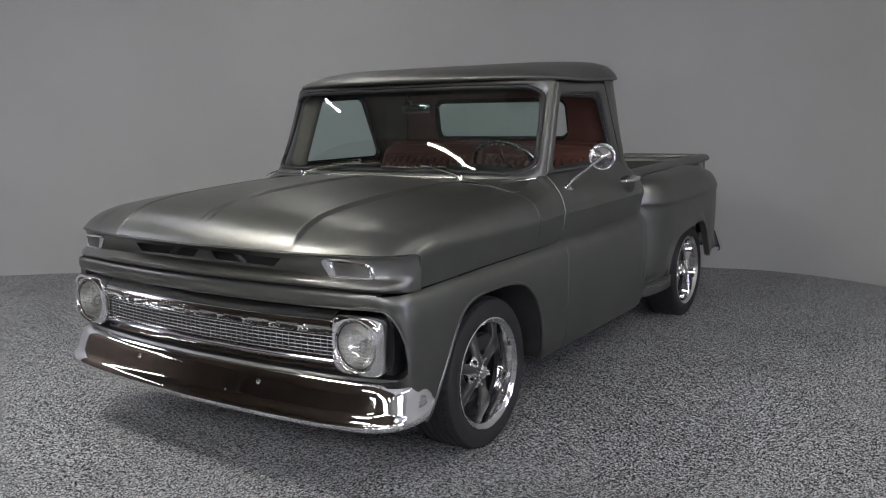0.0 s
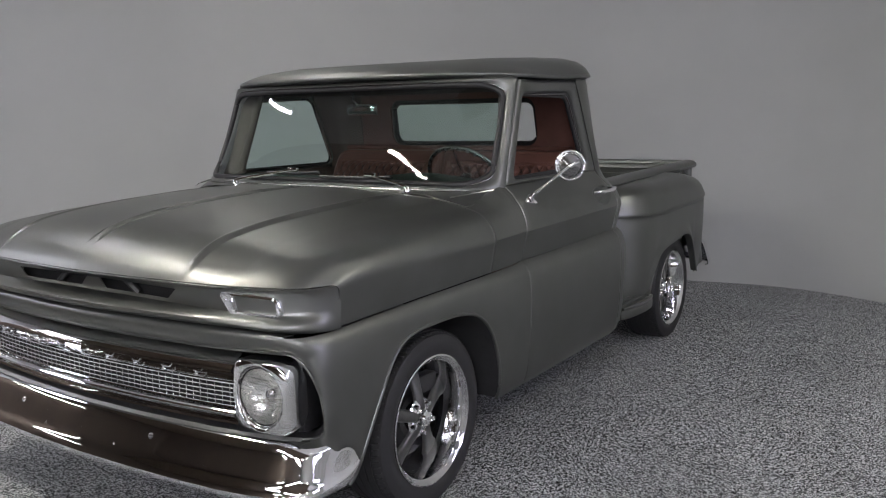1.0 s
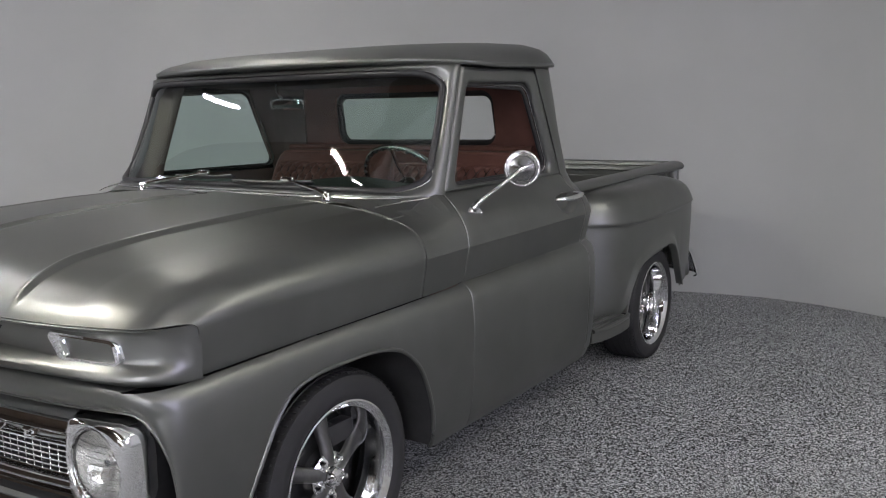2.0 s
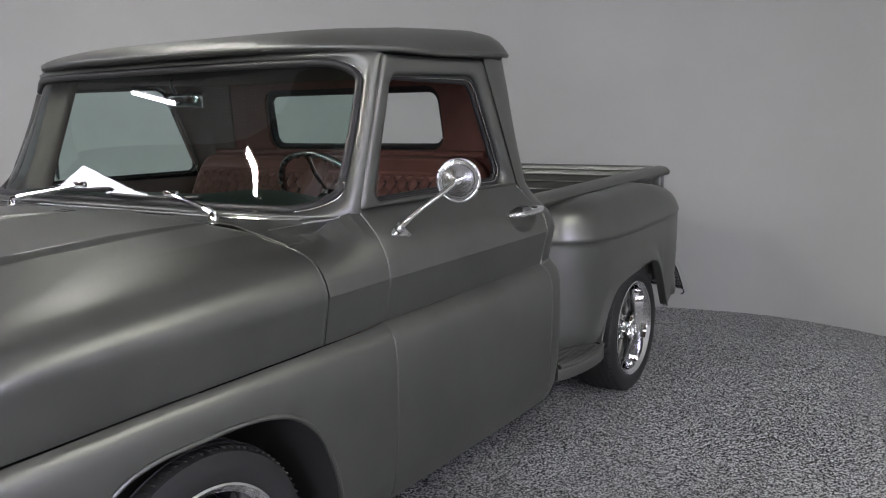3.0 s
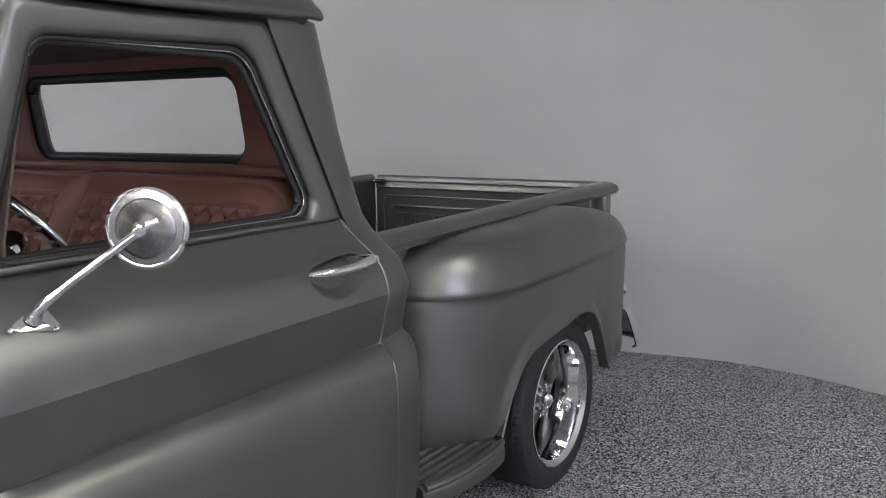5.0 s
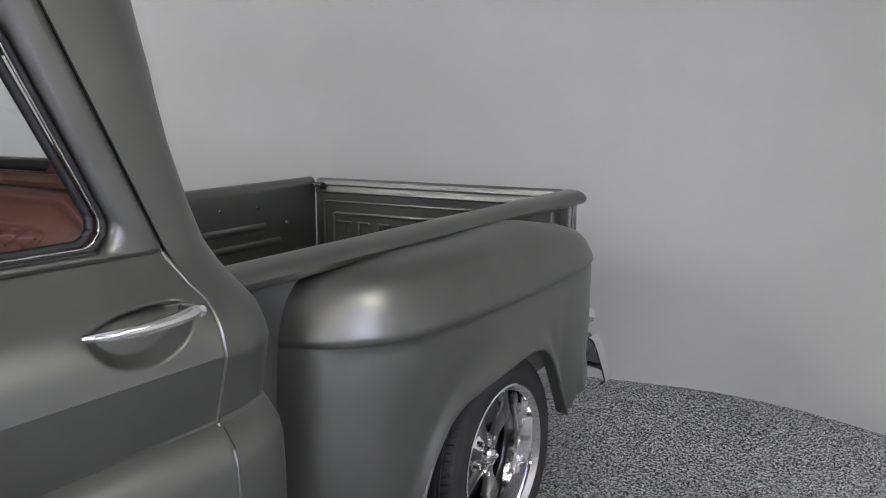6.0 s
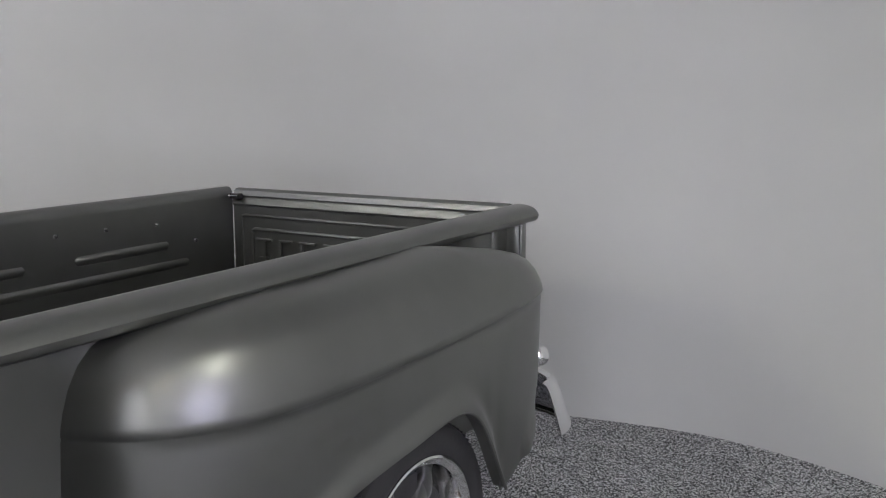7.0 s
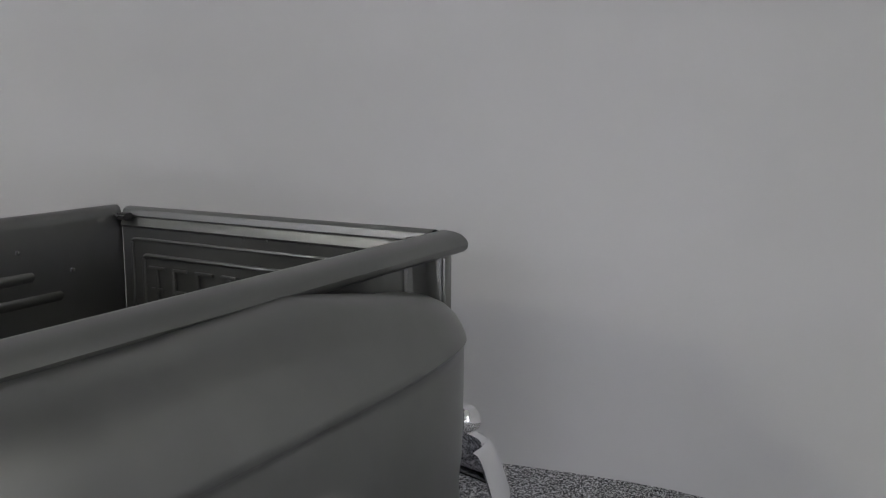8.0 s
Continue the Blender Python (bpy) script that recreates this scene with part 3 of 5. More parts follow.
def build_front_fender():
    rows = []
    ys = list(np.linspace(0.672, 0.480, 7)) + list(ARCH_F[1:-1, 0])
    n = 34
    for y in ys:
        a = arch_z(y, ARCH_F)
        rows.append(low_section(y, n, a))
    for y in (-0.525, -0.56):
        rows.append(low_section(y, n, 0.31))
    base = low_section(-0.585, n, 0.40)
    for k in range(11):
        f = k / 10
        row = []
        for x, y, z in base:
            ky = lerp(z, [0.45, 0.60, 0.74, 0.79, 0.806, 0.812], [-0.648, -0.662, -0.694, -0.702, -0.694, -0.675])
            ex, ey = min(opening_x(z), x - 0.002), opening_y(z)
            row.append(((1 - f) ** 2 * x + 2 * f * (1 - f) * x + f * f * ex, (1 - f) ** 2 * y + 2 * f * (1 - f) * ky + f * f * ey, z))
        rows.append(row)
    bm = grid(rows)
    pair("front_fender", bm, PAINT, truck, "rounded front fender with an open wheel arch", thick=0.005, sharp=40)
    # rolled lip and dark inner arch
    lip = [(low_section(y, 4, z)[-1][0] + 0.001, y, z + 0.002) for y, z in ARCH_F]
    pair("arch_lip", tube(lip, 0.007, 8), PAINT, truck)
    rows = [[(x, y, z + 0.004) for x in (lx - 0.006, lx - 0.05, 0.80, 0.55)] for (lx, y, z) in lip]
    pair("inner_wheel_arch", grid(rows), DARKTRIM, truck, "dark inner wheel arch")
    back = [[(x, 0.475 + 0.01 * k, z) for x in (0.55, 0.75, 0.95)] for k, z in enumerate((0.305, 0.45, 0.62))]
    pair("splash_panel", grid(back), BLACK, truck, thick=0.003)


build_front_fender()


def build_header():
    """The rounded bar across the front, over the grille opening."""
    xs = np.r_[-0.905, np.linspace(-0.90, 0.90, 33), 0.905]
    rows = [[(x, header_y(x) + d, min(z, 0.8125 - 0.013 * lerp(abs(x), [0.70, 0.905], [0, 1]))) for d, z in HEADER] for x in xs]
    part("grille_header", grid(rows), PAINT, truck, "rounded body-coloured bar over the grille", thick=0.004, sharp=50)


build_header()


def build_grille():
    # recess
    edge = [(opening_x(z), opening_y(z), z) for z in (0.742, 0.736, 0.728, 0.717, 0.70, 0.675, 0.65, 0.617, 0.58, 0.55, 0.53, 0.512, 0.496, 0.482, 0.472, 0.466)]
    foot = [(x, nose_y(x * 0.96) + 0.02 + 0.03 * max(0.0, x - 0.7), 0.466) for x in np.linspace(0.90, 0.0, 12)]
    over = [(x, nose_y(x * 0.96) + 0.02, 0.742) for x in np.linspace(0.0, 0.88, 12)]
    half = over + edge + foot[:-1]
    outl = half + [(-x, y, z) for x, y, z in half[:0:-1]]

    def row(d, k):
        return [(x * k, y + d, 0.60 + (z - 0.60) * k) for x, y, z in outl]

    part("grille_recess", grid([row(0.0, 1.0), row(0.008, 0.995), row(0.03, 0.975), row(0.034, 0.968), row(0.09, 0.955), row(0.11, 0.9), row(0.11, 0.3)], closed_v=True), DARKTRIM, truck, "dark recess round the grille", thick=0.003)
    part("radiator_support", box(1.8, 0.02, 0.30, (0, -0.60, 0.60)), BLACK, truck)
    part("opening_trim", ring_tube(row(-0.002, 1.0), 0.0045), PAINT, truck)
    # valance between the opening and the bumper
    xs = np.linspace(-0.93, 0.93, 29)
    rows = [[(x, nose_y(x * 0.97) + d, z) for d, z in ((0.02, 0.476), (0.012, 0.468), (0.052, 0.456), (0.11, 0.40))] for x in xs]
    part("valance", grid(rows), PAINT, truck, "body-coloured panel above the bumper", thick=0.004)

    g = new("grille")
    g.parent = truck
    tagged(g, "chrome grille with a fine rectangular mesh")

    def gy(x):
        return nose_y(x) + 0.045

    xs = np.linspace(-0.70, 0.70, 25)

    def bar(name, prof, label=""):
        rows = [[(x, gy(x) + d, z) for d, z in prof] for x in xs]
        return part(name, grid(rows), CHROME, g, label, thick=0.003, sharp=45)

    top = bar("grille_top_bar", [(0.05, 0.722), (0.02, 0.716), (-0.004, 0.700), (-0.022, 0.684), (-0.030, 0.674), (-0.031, 0.668), (-0.026, 0.662), (-0.012, 0.640), (0.000, 0.624), (0.012, 0.618)], "broad chrome top bar with raised shapes")
    bar("grille_bottom_bar", [(0.02, 0.542), (-0.006, 0.541), (-0.022, 0.535), (-0.028, 0.528), (-0.024, 0.520), (-0.008, 0.512), (0.010, 0.506), (0.000, 0.500), (-0.012, 0.496), (-0.014, 0.491), (-0.004, 0.485), (0.03, 0.480)], "chrome lower bar")
    for k in range(9):
        x = -0.56 + 0.14 * k
        wide = 0.046 if k % 2 else 0.036
        for dx, dz, w, h in ((0, 0.010, wide, 0.006), (0, -0.010, wide, 0.006), (-wide * 0.4, 0, 0.008, 0.024)):
            part("raised_badge", box(w, 0.010, h, (x + dx, gy(x) - 0.020 + (-0.6 * dz), 0.645 + dz), 0.002, 1), CHROME, top)
    n = 46
    vert = box(0.0036, 0.012, 0.084, (0, 0, 0), 0.001, 1)
    me = bpy.data.meshes.new("grille_bar")
    vert.to_mesh(me)
    vert.free()
    me.materials.append(ALLOY)
    for k in range(n):
        x = -0.69 + 1.38 * k / (n - 1)
        b = new("grille_bar", me)
        b.parent, b.location = g, (x, gy(x) + 0.006, 0.580)
    for k in range(6):
        z = 0.545 + 0.0148 * k
        rows = [[(x, gy(x) + d, z + e) for d, e in ((0.010, 0.0020), (-0.003, 0.0022), (-0.003, -0.0022), (0.010, -0.0020))] for x in xs]
        part("grille_bar", grid(rows), ALLOY, g, thick=0.0)
    back = [[(x, gy(x) + 0.03, z) for z in (0.50, 0.70)] for x in xs]
    part("grille_back", grid(back), BLACK, g)


build_grille()


def build_headlight(s):
    cx, cz = 0.822, 0.607
    y0 = -0.742
    ang = [2 * math.pi * k / 56 for k in range(56)]
    sq = []
    for t in ang:
        r = 0.1165 / (abs(math.cos(t)) ** 5.5 + abs(math.sin(t)) ** 5.5) ** (1 / 5.5)
        sq.append((r * math.cos(t), r * math.sin(t)))

    def row(scale, y):
        return [(s * (cx + a * scale), y + 0.03 * max(0, a), cz + b * scale) for a, b in sq]


    def circ(r, y):
        return [(s * (cx + r * math.cos(t)), y, cz + r * math.sin(t)) for t in ang]

    bezel = part("headlight_bezel", grid([row(1.0, y0 + 0.085), row(1.0, y0 + 0.024), row(0.99, y0 + 0.012), row(0.965, y0 + 0.003), row(0.93, y0 - 0.002), circ(0.108, y0 - 0.005), circ(0.102, y0 - 0.004), circ(0.098, y0), circ(0.095, y0 + 0.012)], closed_v=True), CHROME, truck, "square chrome headlight bezel with rounded corners", sharp=50)
    ring = [(s * (cx + 0.094 * math.cos(2 * math.pi * k / 40)), y0 + 0.004, cz + 0.094 * math.sin(2 * math.pi * k / 40)) for k in range(40)]
    part("retaining_ring", ring_tube(ring, 0.0035), SPUN, bezel, "steel ring round the lens")
    prof = [(r, -0.018 * (1 - (r / 0.089) ** 2)) for r in np.linspace(0.001, 0.089, 10)]
    dome = lathe(prof, 40, "y")
    bmesh.ops.reverse_faces(dome, faces=dome.faces)
    part("headlight_lens", dome, LENS, bezel, "ribbed clear glass lens", at=(s * cx, y0 + 0.002, cz))
    refl = [(0.012, 0.055), (0.03, 0.05), (0.055, 0.038), (0.075, 0.022), (0.088, 0.006)]
    part("reflector", lathe(refl, 40, "y"), BOWL, bezel, "silver bowl reflector", at=(s * cx, y0 + 0.002, cz))
    part("bulb_shield", lathe([(0.001, 0.030), (0.009, 0.031), (0.012, 0.036), (0.011, 0.052)], 20, "y"), SPUN, bezel, at=(s * cx, y0 + 0.002, cz))
    for k in range(9):
        z = -0.06 + 0.015 * k
        w = math.sqrt(max(0.0, 0.085**2 - z * z))
        pts = [(s * cx + w * t, y0 - 0.011 + 0.017 * (t * t * w * w + z * z) / 0.0079, cz + z) for t in np.linspace(-1, 1, 9)]
        part("lens_flute", tube(pts, 0.0009, 5), LENS, bezel)
    for a in (40, 140, 220, 320):
        part("screw", box(0.010, 0.008, 0.010, (s * cx + 0.103 * math.cos(radians(a)), y0 - 0.001, cz + 0.103 * math.sin(radians(a))), 0.003), CHROME, bezel)
    part("headlight_bucket", box(0.235, 0.09, 0.235, (s * 0.822, -0.625, 0.605), 0.02), GREYMETAL, bezel, "grey lamp bucket")


for s in (1, -1):
    build_headlight(s)


def build_front_bumper():
    plan = spline([(0, -0.858), (0.30, -0.852), (0.55, -0.838), (0.75, -0.818), (0.88, -0.794), (0.95, -0.768), (0.993, -0.732), (1.013, -0.684), (1.021, -0.62), (1.022, -0.56), (1.020, -0.512)], 56)
    prof = [(0.112, 0.452), (0.100, 0.464), (0.089, 0.465), (0.079, 0.460), (0.069, 0.450), (0.060, 0.434), (0.050, 0.412), (0.040, 0.389), (0.030, 0.366), (0.021, 0.345), (0.013, 0.328), (0.006, 0.316), (0.001, 0.306), (0.0, 0.299), (0.003, 0.291), (0.012, 0.285), (0.030, 0.283)]
    rows = []
    pl = [(-x, y) for x, y in plan[::-1][:-1]] + [tuple(p) for p in plan]
    for k, (x, y) in enumerate(pl):
        a, b = pl[max(0, k - 1)], pl[min(len(pl) - 1, k + 1)]
        d = Vector((b[0] - a[0], b[1] - a[1])).normalized()
        nx, ny = d.y, -d.x
        end = max(0.0, (abs(x) - 0.93) / 0.09)
        wrap = lerp(y, [-0.82, -0.70, -0.60, -0.50], [1.0, 0.62, 0.34, 0.24])
        lift = 0.055 * max(0.0, (y + 0.60) / 0.09) ** 2.2
        sag = lerp(abs(x), [0, 0.7, 1.02], [-0.004, 0.0, 0.010])
        rows.append([(x - nx * dd * wrap, y - ny * dd * wrap, z + 0.008 * (z < 0.33) + lift * lerp(z, [0.28, 0.40], [1.0, 0.0]) + sag * lerp(z, [0.28, 0.45], [1.0, 0.0]) - 0.045 * max(0.0, (y + 0.585) / 0.073) ** 2 * lerp(z, [0.37, 0.46], [0.0, 1.0]) - 0.02 * end * lerp(z, [0.21, 0.46], [-0.75, 1.0])) for dd, z in prof])
    b = part("front_bumper", grid(rows), CHROME, truck, "chrome front bumper with wrapped ends", thick=0.005, sharp=45)
    for x, z in ((-0.86, 0.385), (-0.38, 0.400), (0.365, 0.404), (-0.20, 0.352), (0.20, 0.352)):
        y = float(np.interp(abs(x), plan[:, 0], plan[:, 1])) + lerp(z, [0.30, 0.46], [0.006, 0.079])
        big = abs(abs(x) - 0.37) < 0.03
        r = 0.014 if big else 0.008
        part("bumper_bolt", lathe([(0.0005, -r * 0.8), (r * 0.6, -r * 0.65), (r * 0.95, -r * 0.2), (r, 0.004)], 16, "y"), CHROME, b, at=(x, y, z + 0.006))
    for s in (-1, 1):
        part("bumper_bracket", box(0.06, 0.20, 0.08, (s * 0.37, -0.62, 0.36), 0.005), BLACK, truck)


build_front_bumper()


# doors and cab
UP_F = [(0.886, 1.158), (0.906, 1.140), (0.934, 1.112), (0.966, 1.071), (0.989, 1.022), (0.998, 0.968), (0.974, 0.846)]
UP_R = [(0.893, 1.172), (0.910, 1.150), (0.939, 1.117), (0.977, 1.081), (1.003, 1.042), (1.016, 0.995), (0.986, 0.872)]


def up_section(y, n):
    """The upper body side: rounded down to a sharp crease, then flat and tucked in to the lower seam."""
    f = max(0.0, min(1.0, (y - 0.69) / (1.66 - 0.69)))
    ctrl = [((1 - f) * a[0] + f * b[0], (1 - f) * a[1] + f * b[1]) for a, b in zip(UP_F, UP_R)]
    top = spline(ctrl[:-1], n - 8)
    foot = np.array((ctrl[-1][0], seam_z(y) - seam_drop(y) + 0.003))
    low = [top[-1] + (foot - top[-1]) * k / 8 for k in range(1, 9)]
    return [(float(p[0]), y, float(p[1])) for p in [*top, *low]]


def build_cowl_side():
    rows = [up_section(y, 26) for y in np.linspace(0.407, 0.672, 8)]
    sec = [(0.80, 1.0965), (0.87, 1.0835), (0.92, 1.068), (0.955, 1.047), (0.980, 1.019), (0.994, 0.99), (1.000, 0.962)]
    top = spline(sec, 18)
    first = [*top, *[top[-1] + (np.array((0.978, 0.832)) - top[-1]) * k / 8 for k in range(1, 9)]]
    out = []
    for k, row in enumerate(rows):
        f = k / (len(rows) - 1)
        f = f * f * (3 - 2 * f)
        out.append([((1 - f) * a[0] + f * p[0], p[1], (1 - f) * a[1] + f * p[2]) for a, p in zip(first, row)])
    pair("cowl_side", grid(out), PAINT, truck, "body panel between hood and door", thick=0.004, sharp=7)


build_cowl_side()


def door_x(y, z):
    return lerp(z, [1.16, 1.30, 1.45, 1.62, 1.66], [0.897, 0.892, 0.886, 0.878, 0.874])


def build_door(s):
    y0, y1 = 0.677, 1.657
    ys = np.r_[np.linspace(y0, 1.39, 14), np.linspace(1.40, 1.622, 64), 1.632, 1.645, y1]
    up = [up_section(y, 84) for y in ys]
    low = [low_section(y, 22) for y in ys]
    rows = [u + l for u, l in zip(up, low)]
    # the rear edge leans forward above the shoulder
    for row in rows:
        for k, (x, y, z) in enumerate(row):
            row[k] = (x, y0 + (y - y0) * (1 - 0.030 * max(0.0, min(1.0, (z - 1.09) / 0.08))), z)
    # recess behind the handle
    for row in rows:
        for k, (x, y, z) in enumerate(row):
            top = 1.078 + 0.10 * (y - 1.51)
            e = ((y - 1.510) / 0.104) ** 2 + ((z - top) / (0.066 if z < top else 0.018)) ** 2
            if e < 1:
                row[k] = (x - 0.030 * min(1.0, 2.2 * (1 - e)) ** 0.8, y, z)
    bm = grid(rows)
    if s < 0:
        bm2 = flipped(bm)
        bm.free()
        bm = bm2
    door = part("door", bm, PAINT, truck, "door with a long body crease", thick=0.005, sharp=60, weld=True, hard=(106, (75, 83, 84)))
    for k in (0, -1):
        edge = [p for p in rows[k]][::3]
        bm = tube(edge, 0.0052 if k else 0.0042, 8)
        if s < 0:
            bm2 = flipped(bm)
            bm.free()
            bm = bm2
        part("door_edge", bm, PAINT, door)
        bm = tube([(x - 0.012, y + (0.003 if k else -0.003), z) for x, y, z in edge], 0.007, 6)
        if s < 0:
            bm2 = flipped(bm)
            bm.free()
            bm = bm2
        part("door_seal", bm, GASKET, door, "black door seal")
    slant = [(s * (door_x(0, z) - 0.016), y + 0.003, z) for y, z in ((1.636, 1.17), (1.526, 1.40), (1.418, 1.628))]
    part("door_seal", tube(slant, 0.006, 6), GASKET, door)
    outer = [(0.676, 1.163), (0.828, 1.618), (1.411, 1.630), (1.631, 1.176)]
    inner = [(0.748, 1.180), (0.866, 1.556), (1.366 if s > 0 else 1.404, 1.576 if s > 0 else 1.590), (1.556 if s > 0 else 1.604, 1.186)]
    lo = rounded(outer, [0.006, 0.02, 0.03, 0.006], 7)
    li = rounded(inner, [0.03, 0.05, 0.085, 0.040], 7)

    def loop(f, inset):
        return [(s * (door_x(0, a[1] * (1 - f) + b[1] * f) - inset), a[0] * (1 - f) + b[0] * f, a[1] * (1 - f) + b[1] * f) for a, b in zip(lo, li)]

    fr = part("window_frame", grid([loop(0, 0.03), loop(0, 0.004), loop(0.06, 0.0), loop(0.3, -0.003), loop(0.75, 0.0), loop(0.92, 0.004), loop(1.0, 0.014), loop(1.03, 0.045)], closed_v=True), PAINT, door, "painted frame round the open side window", sharp=50)
    ctr = np.array((1.15, 1.37))
    for inset, deep, r, mat, name, tag in [(0.008, 0.02, 0.007, GASKET, "window_seal", "black rubber window seal")] if s < 0 else ((0.010, 0.020, 0.0065, GASKET, "window_seal", "black rubber window seal"), (0.019, 0.017, 0.0025, SPUN, "window_channel", "slim bright window channel"), (0.030, 0.028, 0.0085, GASKET, "window_seal", "")):
        lp = []
        for y, z in li:
            d = ctr - np.array((y, z))
            rear = max(0.25, min(1.0, (y - 1.0) / 0.3))
            y, z = np.array((y, z)) + d / np.linalg.norm(d) * inset * rear
            lp.append((s * (door_x(0, z) - deep), y, z))
        part(name, ring_tube(lp, r), mat, fr, tag)
    sill = [(s * (door_x(0, 1.18) - 0.012), y, 1.178 + 0.006 * (y - 0.75) / 0.76) for y in np.linspace(0.76, 1.50, 10)]
    part("window_wiper_strip", tube(sill, 0.006, 6), GASKET, fr)
    belt = [[(s * lerp(y, [y0, y1], [0.884, 0.893]), y, lerp(y, [y0, y1], [1.157, 1.170])), (s * lerp(y, [y0, y1], [0.890, 0.895]), y, lerp(y, [y0, y1], [1.164, 1.177])), (s * 0.889, y, lerp(y, [y0, y1], [1.172, 1.184])), (s * 0.870, y, lerp(y, [y0, y1], [1.172, 1.184]))] for y in np.linspace(y0 + 0.002, y1 - 0.030, 9)]
    part("belt_strip", grid(belt), PAINT, door, thick=0.002)
    # handle
    h = new("door_handle")
    h.parent = door
    tagged(h, "chrome push-button door handle")
    bar = spline([(s * 0.992, 1.396, 1.078), (s * 1.016, 1.425, 1.080), (s * 1.030, 1.48, 1.081), (s * 1.034, 1.54, 1.086), (s * 1.026, 1.590, 1.091)], 16)
    part("grip", tube(bar, [0.006, 0.008, 0.009, 0.0095, 0.010, 0.010, 0.010, 0.0105, 0.011, 0.011, 0.011, 0.0115, 0.012, 0.012, 0.012, 0.008], 20), CHROME, h)
    part("button", lathe([(0.0005, 0.018), (0.010, 0.016), (0.012, 0.0), (0.012, -0.03)], 18, "x"), CHROME, h, at=(s * 1.012, 1.596, 1.088), turn=(0, 0, 0 if s > 0 else 180))
    # inner trim
    ins = [[(s * (0.86 - 0.01 * (z < 0.7)), y, z) for z in (0.34, 0.7, 1.0, 1.165)] for y in (0.70, 1.64)]
    part("door_card", grid(ins), LEATHER if s > 0 else TRIM, door, "leather inner door trim" if s > 0 else "dark brown inner door trim", thick=0.01)
    return door


for s in (1, -1):
    build_door(s)


def cab_corner():
    zs = [1.645, 1.62, 1.60, 1.50, 1.37, 1.26, 1.18, 1.135, 1.10, 1.06, 1.02, 0.995, 0.979, 0.972, 0.92, 0.882, 0.872, 0.862, 0.850, 0.825, 0.79, 0.72, 0.60, 0.45, 0.36, 0.315]
    rows = []
    for z in zs:
        if z > 1.17:
            sy = lerp(z, [1.176, 1.63], [1.6325, 1.4125])
            sx = door_x(0, z)
        else:
            sy = lerp(z, [1.09, 1.17], [1.661, 1.633])
            sec = up_section(1.66, 40) + low_section(1.66, 40)
            sx = float(np.interp(-z, [-p[2] for p in sec], [p[0] for p in sec]))
        back = lerp(z, [0.3, 0.8, 1.06, 1.12, 1.18, 1.28, 1.37, 1.50, 1.645], [1.862, 1.860, 1.838, 1.812, 1.776, 1.735, 1.712, 1.692, 1.664])
        span = back - sy
        tip = lerp(z, [1.0, 1.2, 1.6], [0.02, 0.03, 0.035])
        low = max(0.0, min(1.0, (1.19 - z) / 0.08))
        pts = [(sx, sy), (sx - 0.002 - 0.010 * low, sy + span * 0.35), (sx - tip * 0.5 - 0.022 * low, sy + span * 0.66), (sx - tip * 1.6 - 0.030 * low, sy + span * 0.88), (sx - 0.10 - 0.03 * low, back - 0.006), (sx - 0.17 - 0.03 * low, back), (0.62, back + 0.003)]
        rows.append([(x, y, z) for x, y in spline(pts, 22)])
    return rows


CORNER = cab_corner()
pair("cab_corner", grid(CORNER), PAINT, truck, "rounded rear corner of the cab", thick=0.005, sharp=30)


def back_y(z):
    return lerp(z, [0.3, 0.8, 1.06, 1.12, 1.18, 1.28, 1.37, 1.50, 1.645], [1.865, 1.863, 1.841, 1.815, 1.779, 1.738, 1.715, 1.695, 1.667])


